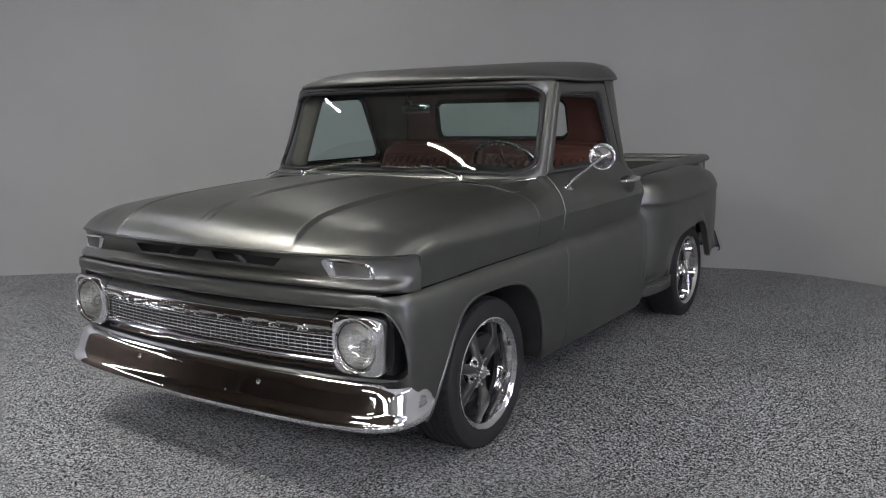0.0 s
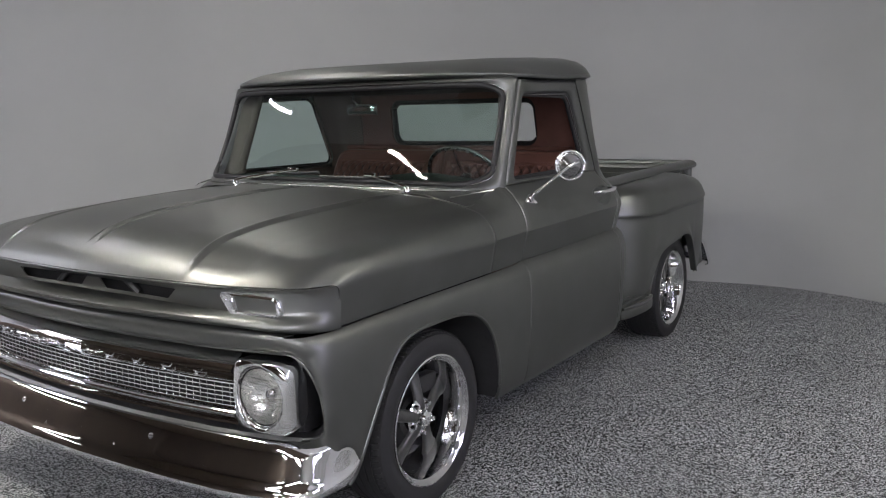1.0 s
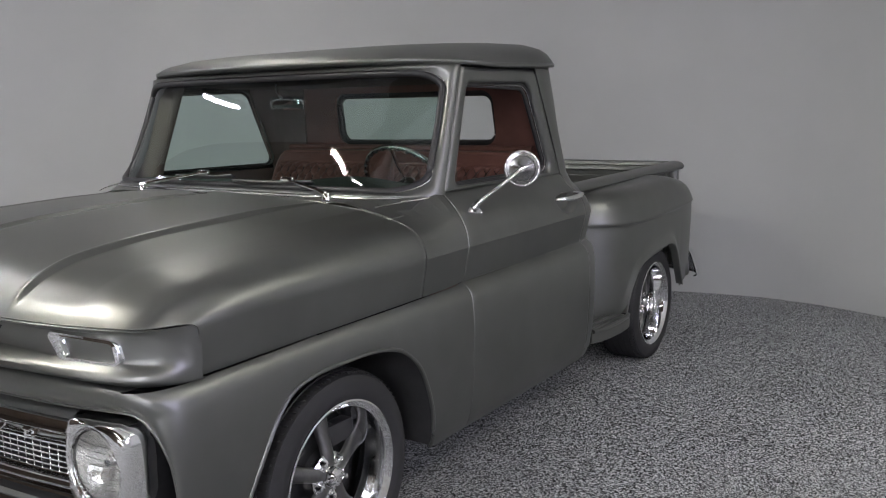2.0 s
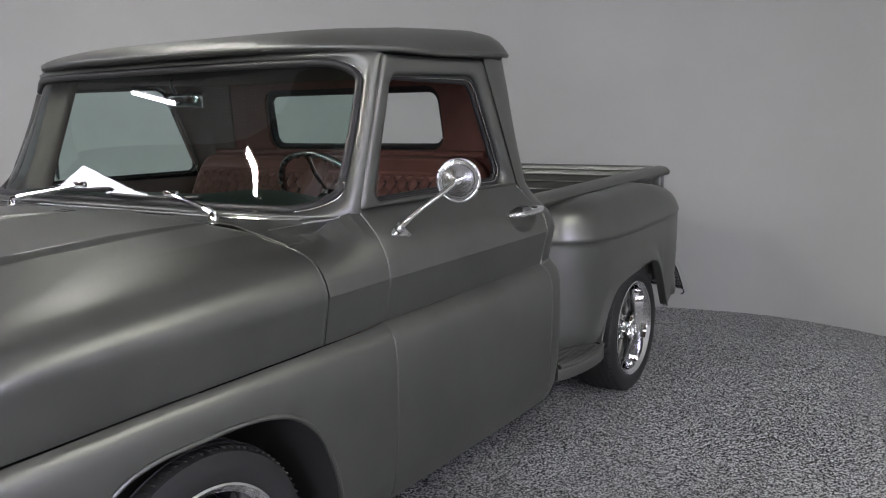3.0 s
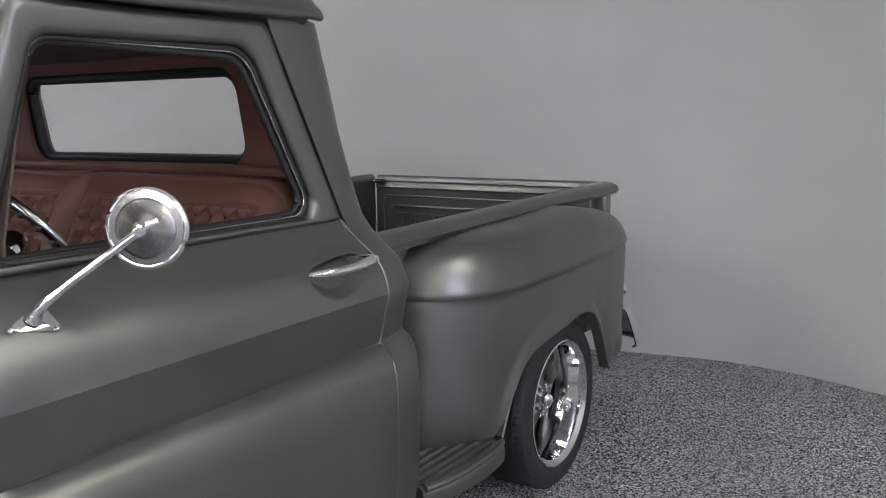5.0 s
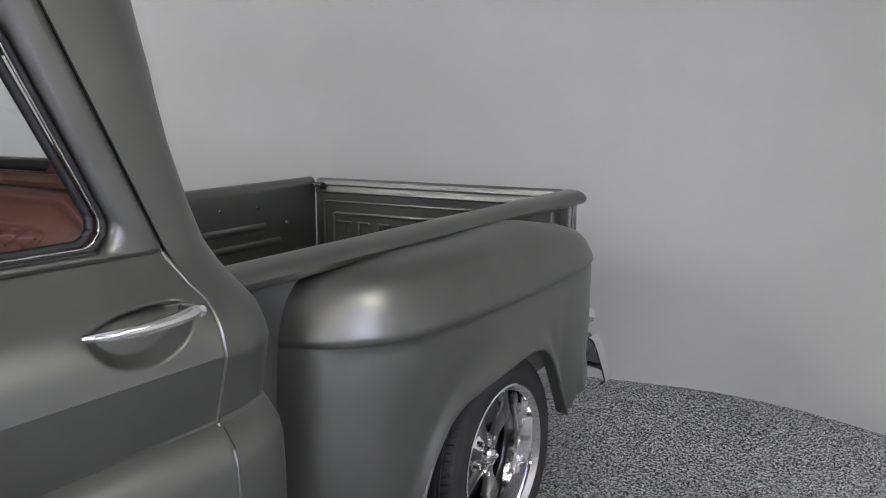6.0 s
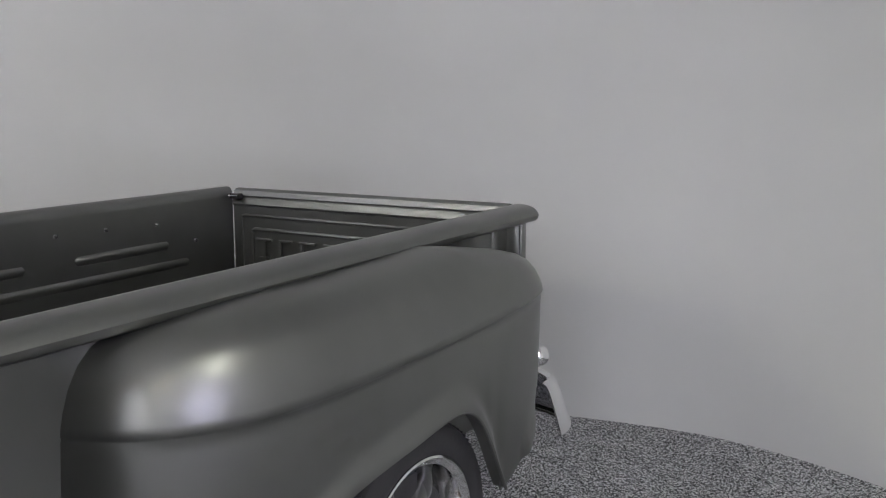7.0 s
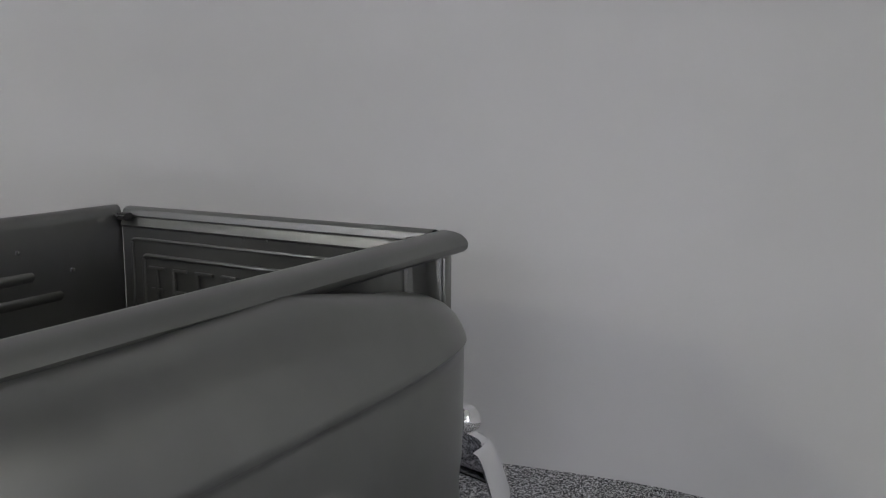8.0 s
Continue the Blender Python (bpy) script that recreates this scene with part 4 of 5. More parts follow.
def build_cab_back():
    outer = [(-0.62, 1.12), (-0.62, 1.645), (0.62, 1.645), (0.62, 1.12)]
    inner = [(-0.425, 1.308), (-0.425, 1.556), (0.530, 1.552), (0.542, 1.310)]
    lo, li = rounded(outer, 0.01, 8), rounded(inner, 0.06, 8)

    def loop(f, dy):
        return [(a[0] * (1 - f) + b[0] * f, back_y(a[1] * (1 - f) + b[1] * f) + dy, a[1] * (1 - f) + b[1] * f) for a, b in zip(lo, li)]

    part("cab_back_panel", grid([loop(f, 0.0) for f in (0, 0.2, 0.4, 0.6, 0.8, 0.95)] + [loop(1.0, -0.02)], closed_v=True), PAINT, truck, "painted cab back round the rear window", thick=0.004)
    low = [[(x, back_y(z), z) for x in np.linspace(-0.62, 0.62, 5)] for z in (1.12, 1.06, 0.8, 0.315)]
    part("cab_back_panel", grid(low), PAINT, truck, thick=0.004)
    # rear window set a little inside, with its thick black gasket
    gl = [(x, 1.676 + (1.44 - z) * 0.16, z) for x, z in li]
    w = part("rear_window", grid([gl, [(0.04 + x * 0.02, 1.676, 1.44) for x, z in li]], closed_v=True), CLEAR, truck, "clear rear window glass", sharp=180)
    w.visible_shadow = False
    part("rear_gasket", ring_tube([(x * 1.004, y - 0.002, z) for x, y, z in gl], 0.017), GASKET, w, "thick black rubber gasket")
    # inner back trim in leather
    lo2 = rounded([(-0.83, 1.0), (-0.80, 1.62), (0.80, 1.62), (0.83, 1.0)], 0.05, 8)
    li2 = rounded([(-0.435, 1.298), (-0.435, 1.566), (0.540, 1.562), (0.552, 1.300)], 0.065, 8)

    def loop2(f):
        return [(a[0] * (1 - f) + b[0] * f, 1.648 + (1.44 - (a[1] * (1 - f) + b[1] * f)) * 0.13, a[1] * (1 - f) + b[1] * f) for a, b in zip(lo2, li2)]

    part("rear_inner_trim", grid([loop2(f) for f in (0, 0.3, 0.6, 0.9, 1.0)], closed_v=True), LEATHER, truck, "red-brown leather panel round the rear window", thick=0.012)
    side = []
    for z in (1.0, 1.10, 1.18, 1.26, 1.34, 1.42, 1.50, 1.56, 1.61):
        yb = 1.636 + (1.44 - z) * 0.13
        yf = lerp(z, [1.18, 1.56], [1.545, 1.365])
        xo = 0.866 - 0.02 * max(0.0, (z - 1.3) / 0.3)
        side.append([tuple(p) + (z,) for p in spline([(xo, yf), (xo - 0.002, yf + (yb - yf) * 0.45), (xo - 0.03, yb - (yb - yf) * 0.16), (xo - 0.10, yb - 0.004), (xo - 0.20, yb)], 12)])
    other = flipped(grid([[(x, y + 0.045 * (1 - k / 11), z) for k, (x, y, z) in enumerate(row)] for row in side]))
    part("pillar_trim", grid(side), LEATHER, truck, "red-brown leather pillar trim", thick=0.006, sharp=180)
    part("pillar_trim", other, TRIM, truck, "dark brown pillar trim", thick=0.01)


build_cab_back()

# windscreen and its frame
def ws(u, v):
    """A point of the windscreen's surface: u from -1 to 1 across, v from 0 (cowl) to 1 (roof)."""
    a = abs(u)
    x = u * (0.895 - 0.028 * v)
    yb = 0.480 + 0.195 * a**9
    yt = 0.700 + 0.132 * (0.052 * a**2 + 0.948 * a**8)
    z = 1.150 + 0.465 * v + 0.004 * (1 - a * a)
    sweep = (-0.04 + 0.056 * a**2 + 0.15 * a**4) * max(0.0, 1 - a**12)
    return np.array((x, yb + (yt - yb) * v + sweep * v * (1 - v), z))


def build_windscreen():
    lo = rounded([(-1.0, -0.03), (-1.0, 1.03), (1.0, 1.03), (1.0, -0.03)], 0.02, 10)
    li = rounded([(-0.952, 0.040), (-0.952, 0.955), (0.952, 0.955), (0.952, 0.040)], [0.13] * 4, 10)

    # even out both loops so that straight runs follow the curved surface
    def dense(loop):
        out = []
        n = len(loop)
        for k in range(n):
            a, b = np.array(loop[k]), np.array(loop[(k + 1) % n])
            m = 14 if (k + 1) % 11 == 0 else 1
            for j in range(m):
                out.append(tuple(a + (b - a) * j / m))
        return out

    lo, li = dense(lo), dense(li)

    def loop(f, d):
        return [ws(a[0] * (1 - f) + b[0] * f, a[1] * (1 - f) + b[1] * f) + np.array((0.35 * d * (1 if a[0] > 0 else -1) * abs(a[0]) ** 4, -d, 0.2 * d)) for a, b in zip(lo, li)]

    part("windscreen_frame", grid([loop(-0.02, -0.03), loop(0.0, 0.0), loop(0.10, 0.006), loop(0.22, 0.011), loop(0.36, 0.014), loop(0.50, 0.013), loop(0.63, 0.009), loop(0.75, 0.004), loop(0.86, 0.001), loop(0.95, -0.004), loop(1.0, -0.012), loop(1.02, -0.04)], closed_v=True), PAINT, truck, "painted frame and pillars round the windscreen", sharp=50)
    glass_edge = loop(1.01, -0.006)
    cen = [np.array(ws(0, 0.5)) + np.array((b[0] * 0.001, 0.006, b[1] * 0.001)) for b in li]
    levels = []
    for q in np.linspace(1.0, 0.0, 15)[1:-1]:
        levels.append([np.array(ws(b[0] * q, 0.5 + (b[1] - 0.5) * q)) + np.array((0, 0.006, 0)) for b in li])
    w = part("windscreen", grid([glass_edge] + levels + [cen], closed_v=True), GLASS, truck, "curved tinted windscreen glass", sharp=180)
    w.visible_shadow = False
    part("windscreen_gasket", ring_tube(loop(0.99, 0.0), 0.013), GASKET, w, "black rubber windscreen gasket")
    part("gasket_bead", ring_tube(loop(0.84, 0.005), 0.003), SPUN, w, "slim bright bead")


build_windscreen()


def build_inner_pillars():
    """Broad trimmed pillars just behind the glass."""
    for side, low, high in ((1, 0.815, 0.770), (-1, 0.772, 0.712)):
        rows = []
        for v in np.linspace(0.02, 0.99, 9):
            out = ws(0.975, v) + np.array((0, 0.022, 0))
            edge = np.array((lerp(v, [0.1, 0.95], [low, high]), lerp(v, [0.1, 0.95], [0.735, 0.842]), out[2]))
            line = spline([out, out * 0.62 + edge * 0.38 + np.array((0, -0.012, 0)), edge, edge + np.array((0.012, 0.03, 0)), edge + np.array((0.06, 0.05, 0))], 12)
            rows.append([(side * p[0], p[1], p[2]) for p in line])
        part("inner_pillar", grid(rows), TRIM, truck, "leather windscreen pillar, greyed in colour for the haze of the glass", thick=0.006, sharp=180)


build_inner_pillars()


def build_cowl():
    """The panel between the hood's rear edge and the windscreen."""
    xs = np.linspace(-0.86, 0.86, 35)
    rows = []
    for x in xs:
        a = abs(x) / 0.86
        yb = ws(x / 0.895, 0)[1]
        y0 = 0.404
        zf = 1.136 - 0.045 * max(0, a - 0.75) / 0.25
        rows.append([(x, y0, zf), (x, y0 + (yb - y0) * 0.4, zf + 0.004), (x, y0 + (yb - y0) * 0.8, 1.138), (x, yb - 0.004, 1.142), (x, yb + 0.02, 1.150)])
    part("cowl_panel", grid(rows), PAINT, truck, "cowl panel below the windscreen", thick=0.004)
    lip = [(x, ws(x / 0.895, 0)[1] - 0.022, 1.146) for x in np.linspace(-0.80, 0.80, 30)]
    part("cowl_trim", tube(lip, 0.004, 6), SPUN, truck, "slim bright cowl strip")
    # air holes in the middle of the cowl
    for k in range(40):
        x = -0.36 + 0.018 * k
        part("vent_hole", box(0.007, 0.010, 0.003, (x, ws(x / 0.895, 0)[1] - 0.032, 1.1425)), BLACK, truck)
    for s in (-1, 1):
        part("cowl_end_strip", tube([(s * 0.828, 0.497, 1.137), (s * 0.86, 0.56, 1.142), (s * 0.884, 0.645, 1.148)], 0.004, 6), SPUN, truck)
        part("cowl_seam", tube([(s * 0.78, 0.415, 1.126), (s * 0.815, 0.465, 1.134), (s * 0.828, 0.497, 1.137)], 0.0022, 5), PAINT, truck)


build_cowl()


def build_wiper(pivot, knee, tip_a, tip_b):
    w = new("wiper")
    w.parent = truck
    tagged(w, "bright metal windscreen wiper")
    piv, knee, a, b = (np.array(p, float) for p in (pivot, knee, tip_a, tip_b))
    part("pivot", lathe([(0.0005, 0.026), (0.011, 0.024), (0.016, 0.012), (0.018, -0.01)], 18, "z"), CHROME, w, at=tuple(piv))
    arm = spline([piv + np.array((0, 0, 0.02)), piv + (knee - piv) * 0.25 + np.array((0, 0, 0.018)), piv + (knee - piv) * 0.7 + np.array((0, 0, 0.006)), knee], 10)
    part("arm", tube(arm, [0.011, 0.011, 0.009, 0.008, 0.007, 0.007, 0.006, 0.006, 0.006, 0.006], 8), CHROME, w)
    pts = [a + (b - a) * f + np.array((0, 0.004, -0.006)) * math.sin(math.pi * f) for f in np.linspace(0, 1, 9)]
    part("blade_spine", tube(pts, 0.0055, 6), DARKTRIM, w, "dark metal blade spine")
    part("blade", tube([p + np.array((0, 0.010, -0.006)) for p in pts], 0.006, 6), GASKET, w, "black rubber blade")
    part("clip", box(0.06, 0.016, 0.018, tuple(knee), 0.005), CHROME, w)


build_wiper((0.545, 0.430, 1.140), (0.315, 0.470, 1.205), (0.035, 0.452, 1.196), (0.410, 0.500, 1.196))
build_wiper((-0.500, 0.430, 1.140), (-0.150, 0.470, 1.220), (-0.320, 0.470, 1.205), (0.025, 0.462, 1.214))


def roof_front(u):
    """The visor's front edge in plan, swept back round the corners."""
    a = abs(u)
    return 0.640 + 0.095 * a**2.6 + 0.13 * (max(0.0, a - 0.70) / 0.30) ** 1.6


def build_roof():
    ys = [0.0, 0.02, 0.06, 0.15, 0.30, 0.5, 0.7, 0.85, 0.93, 0.97, 1.0]
    us = np.r_[-1, -0.99, -0.965, -0.92, -0.85, np.linspace(-0.75, 0.75, 17), 0.85, 0.92, 0.965, 0.99, 1]
    rows = []
    for f in ys:
        row = []
        for u in us:
            a = abs(u)
            x = u * lerp(f, [0, 0.06, 0.2, 0.9, 1.0], [0.885, 0.900, 0.905, 0.900, 0.870])
            yf = roof_front(u)
            yb = 1.672 - 0.075 * a**5
            y = yf + (yb - yf) * f
            edge = lerp(f, [0, 0.25, 1.0], [1.640, 1.636, 1.662])
            crown = lerp(f, [0, 0.02, 0.06, 0.15, 0.30, 0.5, 0.7, 0.85, 0.93, 0.97, 1.0], [1.648, 1.660, 1.676, 1.700, 1.722, 1.738, 1.748, 1.752, 1.748, 1.737, 1.712])
            shape = max(0.0, 1 - a ** lerp(f, [0, 0.3, 1.0], [5.0, 7.0, 14.0]))
            z = edge + (crown - edge) * shape ** 0.8
            row.append((x, y, z))
        rows.append(row)
    r = part("roof", grid(rows), PAINT, truck, "broad roof with an overhanging front visor", thick=0.012, sharp=60, bevel=0.0)
    rim = [rows[0][k] for k in range(len(us))] + [row[-1] for row in rows[1:]] + [rows[-1][k] for k in range(len(us) - 2, -1, -1)] + [row[0] for row in rows[-2:0:-1]]
    part("drip_rail", ring_tube([(x, y, z - 0.004) for x, y, z in rim], 0.010), PAINT, r)
    # soffit between rim and frame
    sof = []
    for u in us:
        p = ws(max(-1, min(1, u)), 1.0)
        q = (u * 0.885, roof_front(u), 1.634)
        sof.append([q, tuple(p + np.array((0, 0.0, 0.012)))])
    part("visor_underside", grid(sof), PAINT, r, thick=0.003)
    for s in (-1, 1):
        top = [[(s * 0.895, y, lerp(y, [0.74, 1.6], [1.634, 1.658])), (s * 0.872, y, 1.628 + 0.012 * (y - 0.8)), (s * 0.80, y, 1.622)] for y in np.linspace(0.875, 1.54, 10)]
        part("roof_side_rail", grid(top), PAINT, r, thick=0.004)
    head = []
    for f in np.linspace(0, 1, 9):
        row = []
        for u in np.linspace(-1, 1, 13):
            yf = ws(u * 0.94, 0.97)[1] + 0.014
            y = yf + (1.60 - yf) * f
            row.append((u * lerp(f, [0, 0.1, 0.75, 1.0], [0.835, 0.85, 0.85, 0.74]), y, 1.602 + 0.05 * (1 - u * u) * math.sin(math.pi * f)))
        head.append(row)
    part("headliner", grid(head), HEADLINER, truck, "dark headliner inside the roof", thick=0.01)


build_roof()


# cab interior
def build_interior():
    rows = []
    for x in np.linspace(-0.84, 0.84, 21):
        yb = ws(x / 0.895, 0.05)[1]
        hump = 0.030 * math.exp(-((x - 0.42) / 0.22) ** 2)
        rows.append([(x, yb + 0.012, 1.150), (x, yb + 0.10, 1.163 + hump * 0.4), (x, 0.76, 1.168 + hump), (x, 0.815, 1.160 + hump), (x, 0.84, 1.135), (x, 0.835, 1.06), (x, 0.80, 0.92)])
    part("dashboard", grid(rows), DASH, truck, "dark green padded dashboard", thick=0.008, sharp=60)
    part("cab_floor", box(1.66, 1.15, 0.03, (0, 1.22, 0.42)), BLACK, truck)
    part("firewall", box(1.70, 0.03, 0.75, (0, 0.62, 0.78)), BLACK, truck)
    # steering wheel, tilted
    c = np.array((0.48, 1.03, 1.15))
    n = np.array((0, 0.80, 0.60))
    up = np.array((0, -0.60, 0.80))
    rt = np.array((1.0, 0, 0))
    wheel = new("steering_wheel")
    wheel.parent = truck
    tagged(wheel, "thin dark steering wheel with a ribbed rim")
    rim = [c + 0.205 * (rt * math.cos(a) + up * math.sin(a)) for a in np.linspace(0, 2 * math.pi, 64, endpoint=False)]
    part("rim", ring_tube(rim, 0.011), SPUN, wheel, "bright rim with dark ribs")
    for k in range(0, 64, 2):
        p = rim[k] - n * 0.010
        part("rim_rib", lathe([(0.0005, -0.008), (0.006, -0.006), (0.009, 0.004)], 8, "y"), BLACK, wheel, at=tuple(p))
    for a in (90, 210, 330):
        d = rt * math.cos(radians(a)) + up * math.sin(radians(a))
        part("spoke", tube([c + d * 0.03, c + d * 0.12 - n * 0.01, c + d * 0.2], 0.007, 6), CHROME, wheel)
    part("horn_cap", lathe([(0.0005, 0.03), (0.025, 0.026), (0.04, 0.008), (0.045, -0.02)], 20, "y"), CHROME, wheel, at=tuple(c), turn=(37, 0, 0))
    part("steering_column", tube([c, c - n * 0.25, c - n * 0.45], 0.025, 12), DARKTRIM, truck)
    # rear-view mirror
    m = new("rear_view_mirror")
    m.parent = truck
    tagged(m, "small chrome inside mirror")
    shell = [[(0.040 + 0.0925 * u * (1 - 0.05 * v * v), 0.772 - 0.024 * (1 - u**4) ** 0.5 * (1 - v**4) ** 0.5, 1.499 + 0.028 * v * (1 - 0.10 * u**4)) for v in np.linspace(-1, 1, 11)] for u in np.linspace(-1, 1, 21)]
    part("mirror_shell", grid(shell), CHROME, m, "bulged chrome mirror back")
    part("mirror_glass", box(0.180, 0.006, 0.053, (0.040, 0.776, 1.499), 0.002), ALLOY, m)
    part("mirror_stem", tube([(0.03, 0.764, 1.505), (0.01, 0.745, 1.545), (0.0, 0.755, 1.60)], 0.007, 8), CHROME, m)


build_interior()


def build_seat():
    seat = new("bench_seat")
    seat.parent = truck
    tagged(seat, "red-brown leather bench seat with diamond stitching")

    def quilt(u, w):
        a = abs(((u * 1.45 + w) / 0.078) % 1.0 - 0.5)
        b = abs(((u * 1.45 - w) / 0.078) % 1.0 - 0.5)
        return 0.030 * (min(1.0, (0.5 - a) * 3.0) * min(1.0, (0.5 - b) * 3.0)) ** 0.7

    def backrest(x0, x1):
        rows = []
        nx, nz = 150, 105
        for i in range(nx + 1):
            x = x0 + (x1 - x0) * i / nx
            row = []
            for j in range(nz + 1):
                v = j / nz
                z = 0.80 + 0.47 * v
                ex = min(x - x0, x1 - x)
                r = 0.10 if abs(x) > 0.4 else 0.022
                top = 1.27 - (0.0 if ex > r else r - math.sqrt(max(0, r * r - (r - ex) ** 2)))
                z = 0.80 + (top - 0.80) * v
                y = 1.40 + 0.16 * v
                inside = ex > 0.07 and 0.10 < v < 0.86
                puff = quilt(x, z * 1.0) if inside else 0.012 * min(1, ex / 0.03)
                if abs(ex - 0.07) < 0.006 and 0.08 < v < 0.88 or abs(v - 0.87) < 0.012 and ex > 0.06:
                    puff = -0.002
                y -= puff + 0.05 * math.sin(math.pi * min(1, v * 1.02)) ** 0.5 * min(1, ex / 0.05)
                row.append((x, y, z))
            row.append((x, row[-1][1] + 0.05, row[-1][2] + 0.006))
            row.append((x, 1.60, row[-1][2] - 0.03))
            rows.append(row)
        return grid(rows)

    for x0, x1 in ((-0.80, -0.002), (0.002, 0.80)):
        part("backrest", backrest(x0, x1), LEATHER, seat, "leather backrest quilted in diamonds", sharp=180)
    # stitched seams in the grooves between the diamonds
    for x0, x1 in ((-0.80, -0.005), (0.005, 0.80)):
        lo, hi = x0 + 0.07, x1 - 0.07
        for sign in (1, -1):
            for k in range(-40, 41):
                pts = []
                for x in np.linspace(lo, hi, 60):
                    z = sign * (k * 0.078 - x * 1.45)
                    v = (z - 0.80) / 0.47
                    if 0.10 < v < 0.86:
                        pts.append((x, 1.40 + 0.16 * v - 0.05 * math.sin(math.pi * min(1, v * 1.02)) ** 0.5 - 0.003, z))
                if len(pts) > 3:
                    part("quilt_seam", tube(pts, 0.0042, 5), STITCH, seat)
    rows = []
    for x in np.linspace(-0.80, 0.80, 30):
        e = min(1.0, (0.80 - abs(x)) / 0.06)
        rows.append([(x, 1.46, 0.82), (x, 1.30, 0.84 + 0.02 * e), (x, 1.05, 0.86 + 0.02 * e), (x, 0.95, 0.84), (x, 0.93, 0.78), (x, 0.95, 0.62)])
    part("cushion", grid(rows), LEATHER, seat, "leather seat cushion")
    part("seat_base", box(1.5, 0.5, 0.2, (0, 1.2, 0.53), 0.02), BLACK, seat)
    # padded roll and stitched line below the rear window
    roll = [(x, 1.625, 1.285) for x in np.linspace(-0.76, 0.76, 12)]
    part("shelf_roll", tube(roll, 0.016, 10), LEATHER, truck, "padded leather roll under the rear window")


build_seat()


def build_door_mirror(s, shift):
    m = new("door_mirror")
    m.parent = truck
    tagged(m, "round spun stainless door mirror on a chrome arm")
    m.location = shift
    c = np.array((s * 1.085, 0.912, 1.240))
    prof = [(0.0005, -0.034), (0.010, -0.033), (0.014, -0.030), (0.030, -0.024), (0.048, -0.014), (0.050, -0.016), (0.060, -0.014), (0.064, -0.006), (0.062, 0.004), (0.058, 0.006)]
    part("mirror_head", lathe(prof, 40, "y"), RADIAL, m, "spun metal cone back", at=tuple(c), turn=(0, 0, 33 * s), sharp=25)
    ring = [(0.062 * math.cos(a), -0.008, 0.062 * math.sin(a)) for a in np.linspace(0, 2 * math.pi, 40, endpoint=False)]
    part("mirror_rim", ring_tube(ring, 0.0065), CHROME, m, at=tuple(c), turn=(0, 0, 33 * s))
    bm = bmesh.new()
    bmesh.ops.create_circle(bm, cap_ends=True, radius=0.058, segments=36)
    bmesh.ops.rotate(bm, matrix=Matrix.Rotation(radians(90), 3, "X"), verts=bm.verts)
    part("mirror_glass", bm, CHROME, m, at=tuple(c + np.array((0, 0.004, 0))), turn=(0, 0, 33 * s))
    hub = c + np.array((s * 0.018, -0.030, 0.0))

    def on_door(y, z, out):
        """A point over the door's shoulder, out metres off the paint."""
        x = 0.957 + (1.084 - z) * 0.80 + (y - 0.721) * 0.03
        return np.array((s * (x + 0.77 * out), y, z + 0.64 * out))

    foot = on_door(0.778, 1.092, 0.010)
    arm = spline([foot, foot + np.array((s * 0.014, 0.002, 0.018)), foot + np.array((s * 0.028, 0.010, 0.032)), hub], 14)
    part("arm", tube(arm, [0.012, 0.011, 0.010, 0.0085] + [0.007] * 10, 12), CHROME, m)
    part("knuckle", lathe([(0.0005, 0.020), (0.008, 0.018), (0.013, 0.010), (0.015, 0.0)], 18, "z"), CHROME, m, at=tuple(foot), turn=(0, 40 * s, 0))
    part("swivel", lathe([(0.0005, -0.016), (0.010, -0.014), (0.014, -0.004), (0.014, 0.012)], 16, "y"), CHROME, m, at=tuple(hub), turn=(0, 0, 33 * s))
    part("wing_nut", box(0.045, 0.006, 0.010, (0, 0, 0), 0.002), CHROME, m, at=tuple(hub + np.array((s * 0.020, -0.006, 0.008))), turn=(0, -25 * s, 33 * s))
    tri = rounded([(0.721, 1.084), (0.823, 1.069), (0.806, 1.116)], [0.007, 0.007, 0.009], 5)
    cy, cz = 0.783, 1.090

    def ring(scale, out):
        return [tuple(on_door(cy + (a - cy) * scale, cz + (b - cz) * scale, out)) for a, b in tri]

    part("mirror_foot", grid([ring(1.0, -0.004), ring(1.0, 0.004), ring(0.93, 0.007), ring(0.5, 0.009), ring(0.02, 0.010)], closed_v=True), CHROME, m, "triangular chrome foot", sharp=40)
    for a, b in ((0.738, 1.084), (0.810, 1.075), (0.802, 1.104)):
        part("screw", lathe([(0.0005, 0.005), (0.004, 0.004), (0.006, 0.0)], 12, "z"), CHROME, m, at=tuple(on_door(a, b, 0.007)), turn=(0, 50 * s, 0))


build_door_mirror(1, (0, 0, 0))
build_door_mirror(-1, (0.012, 0.06, 0.0))


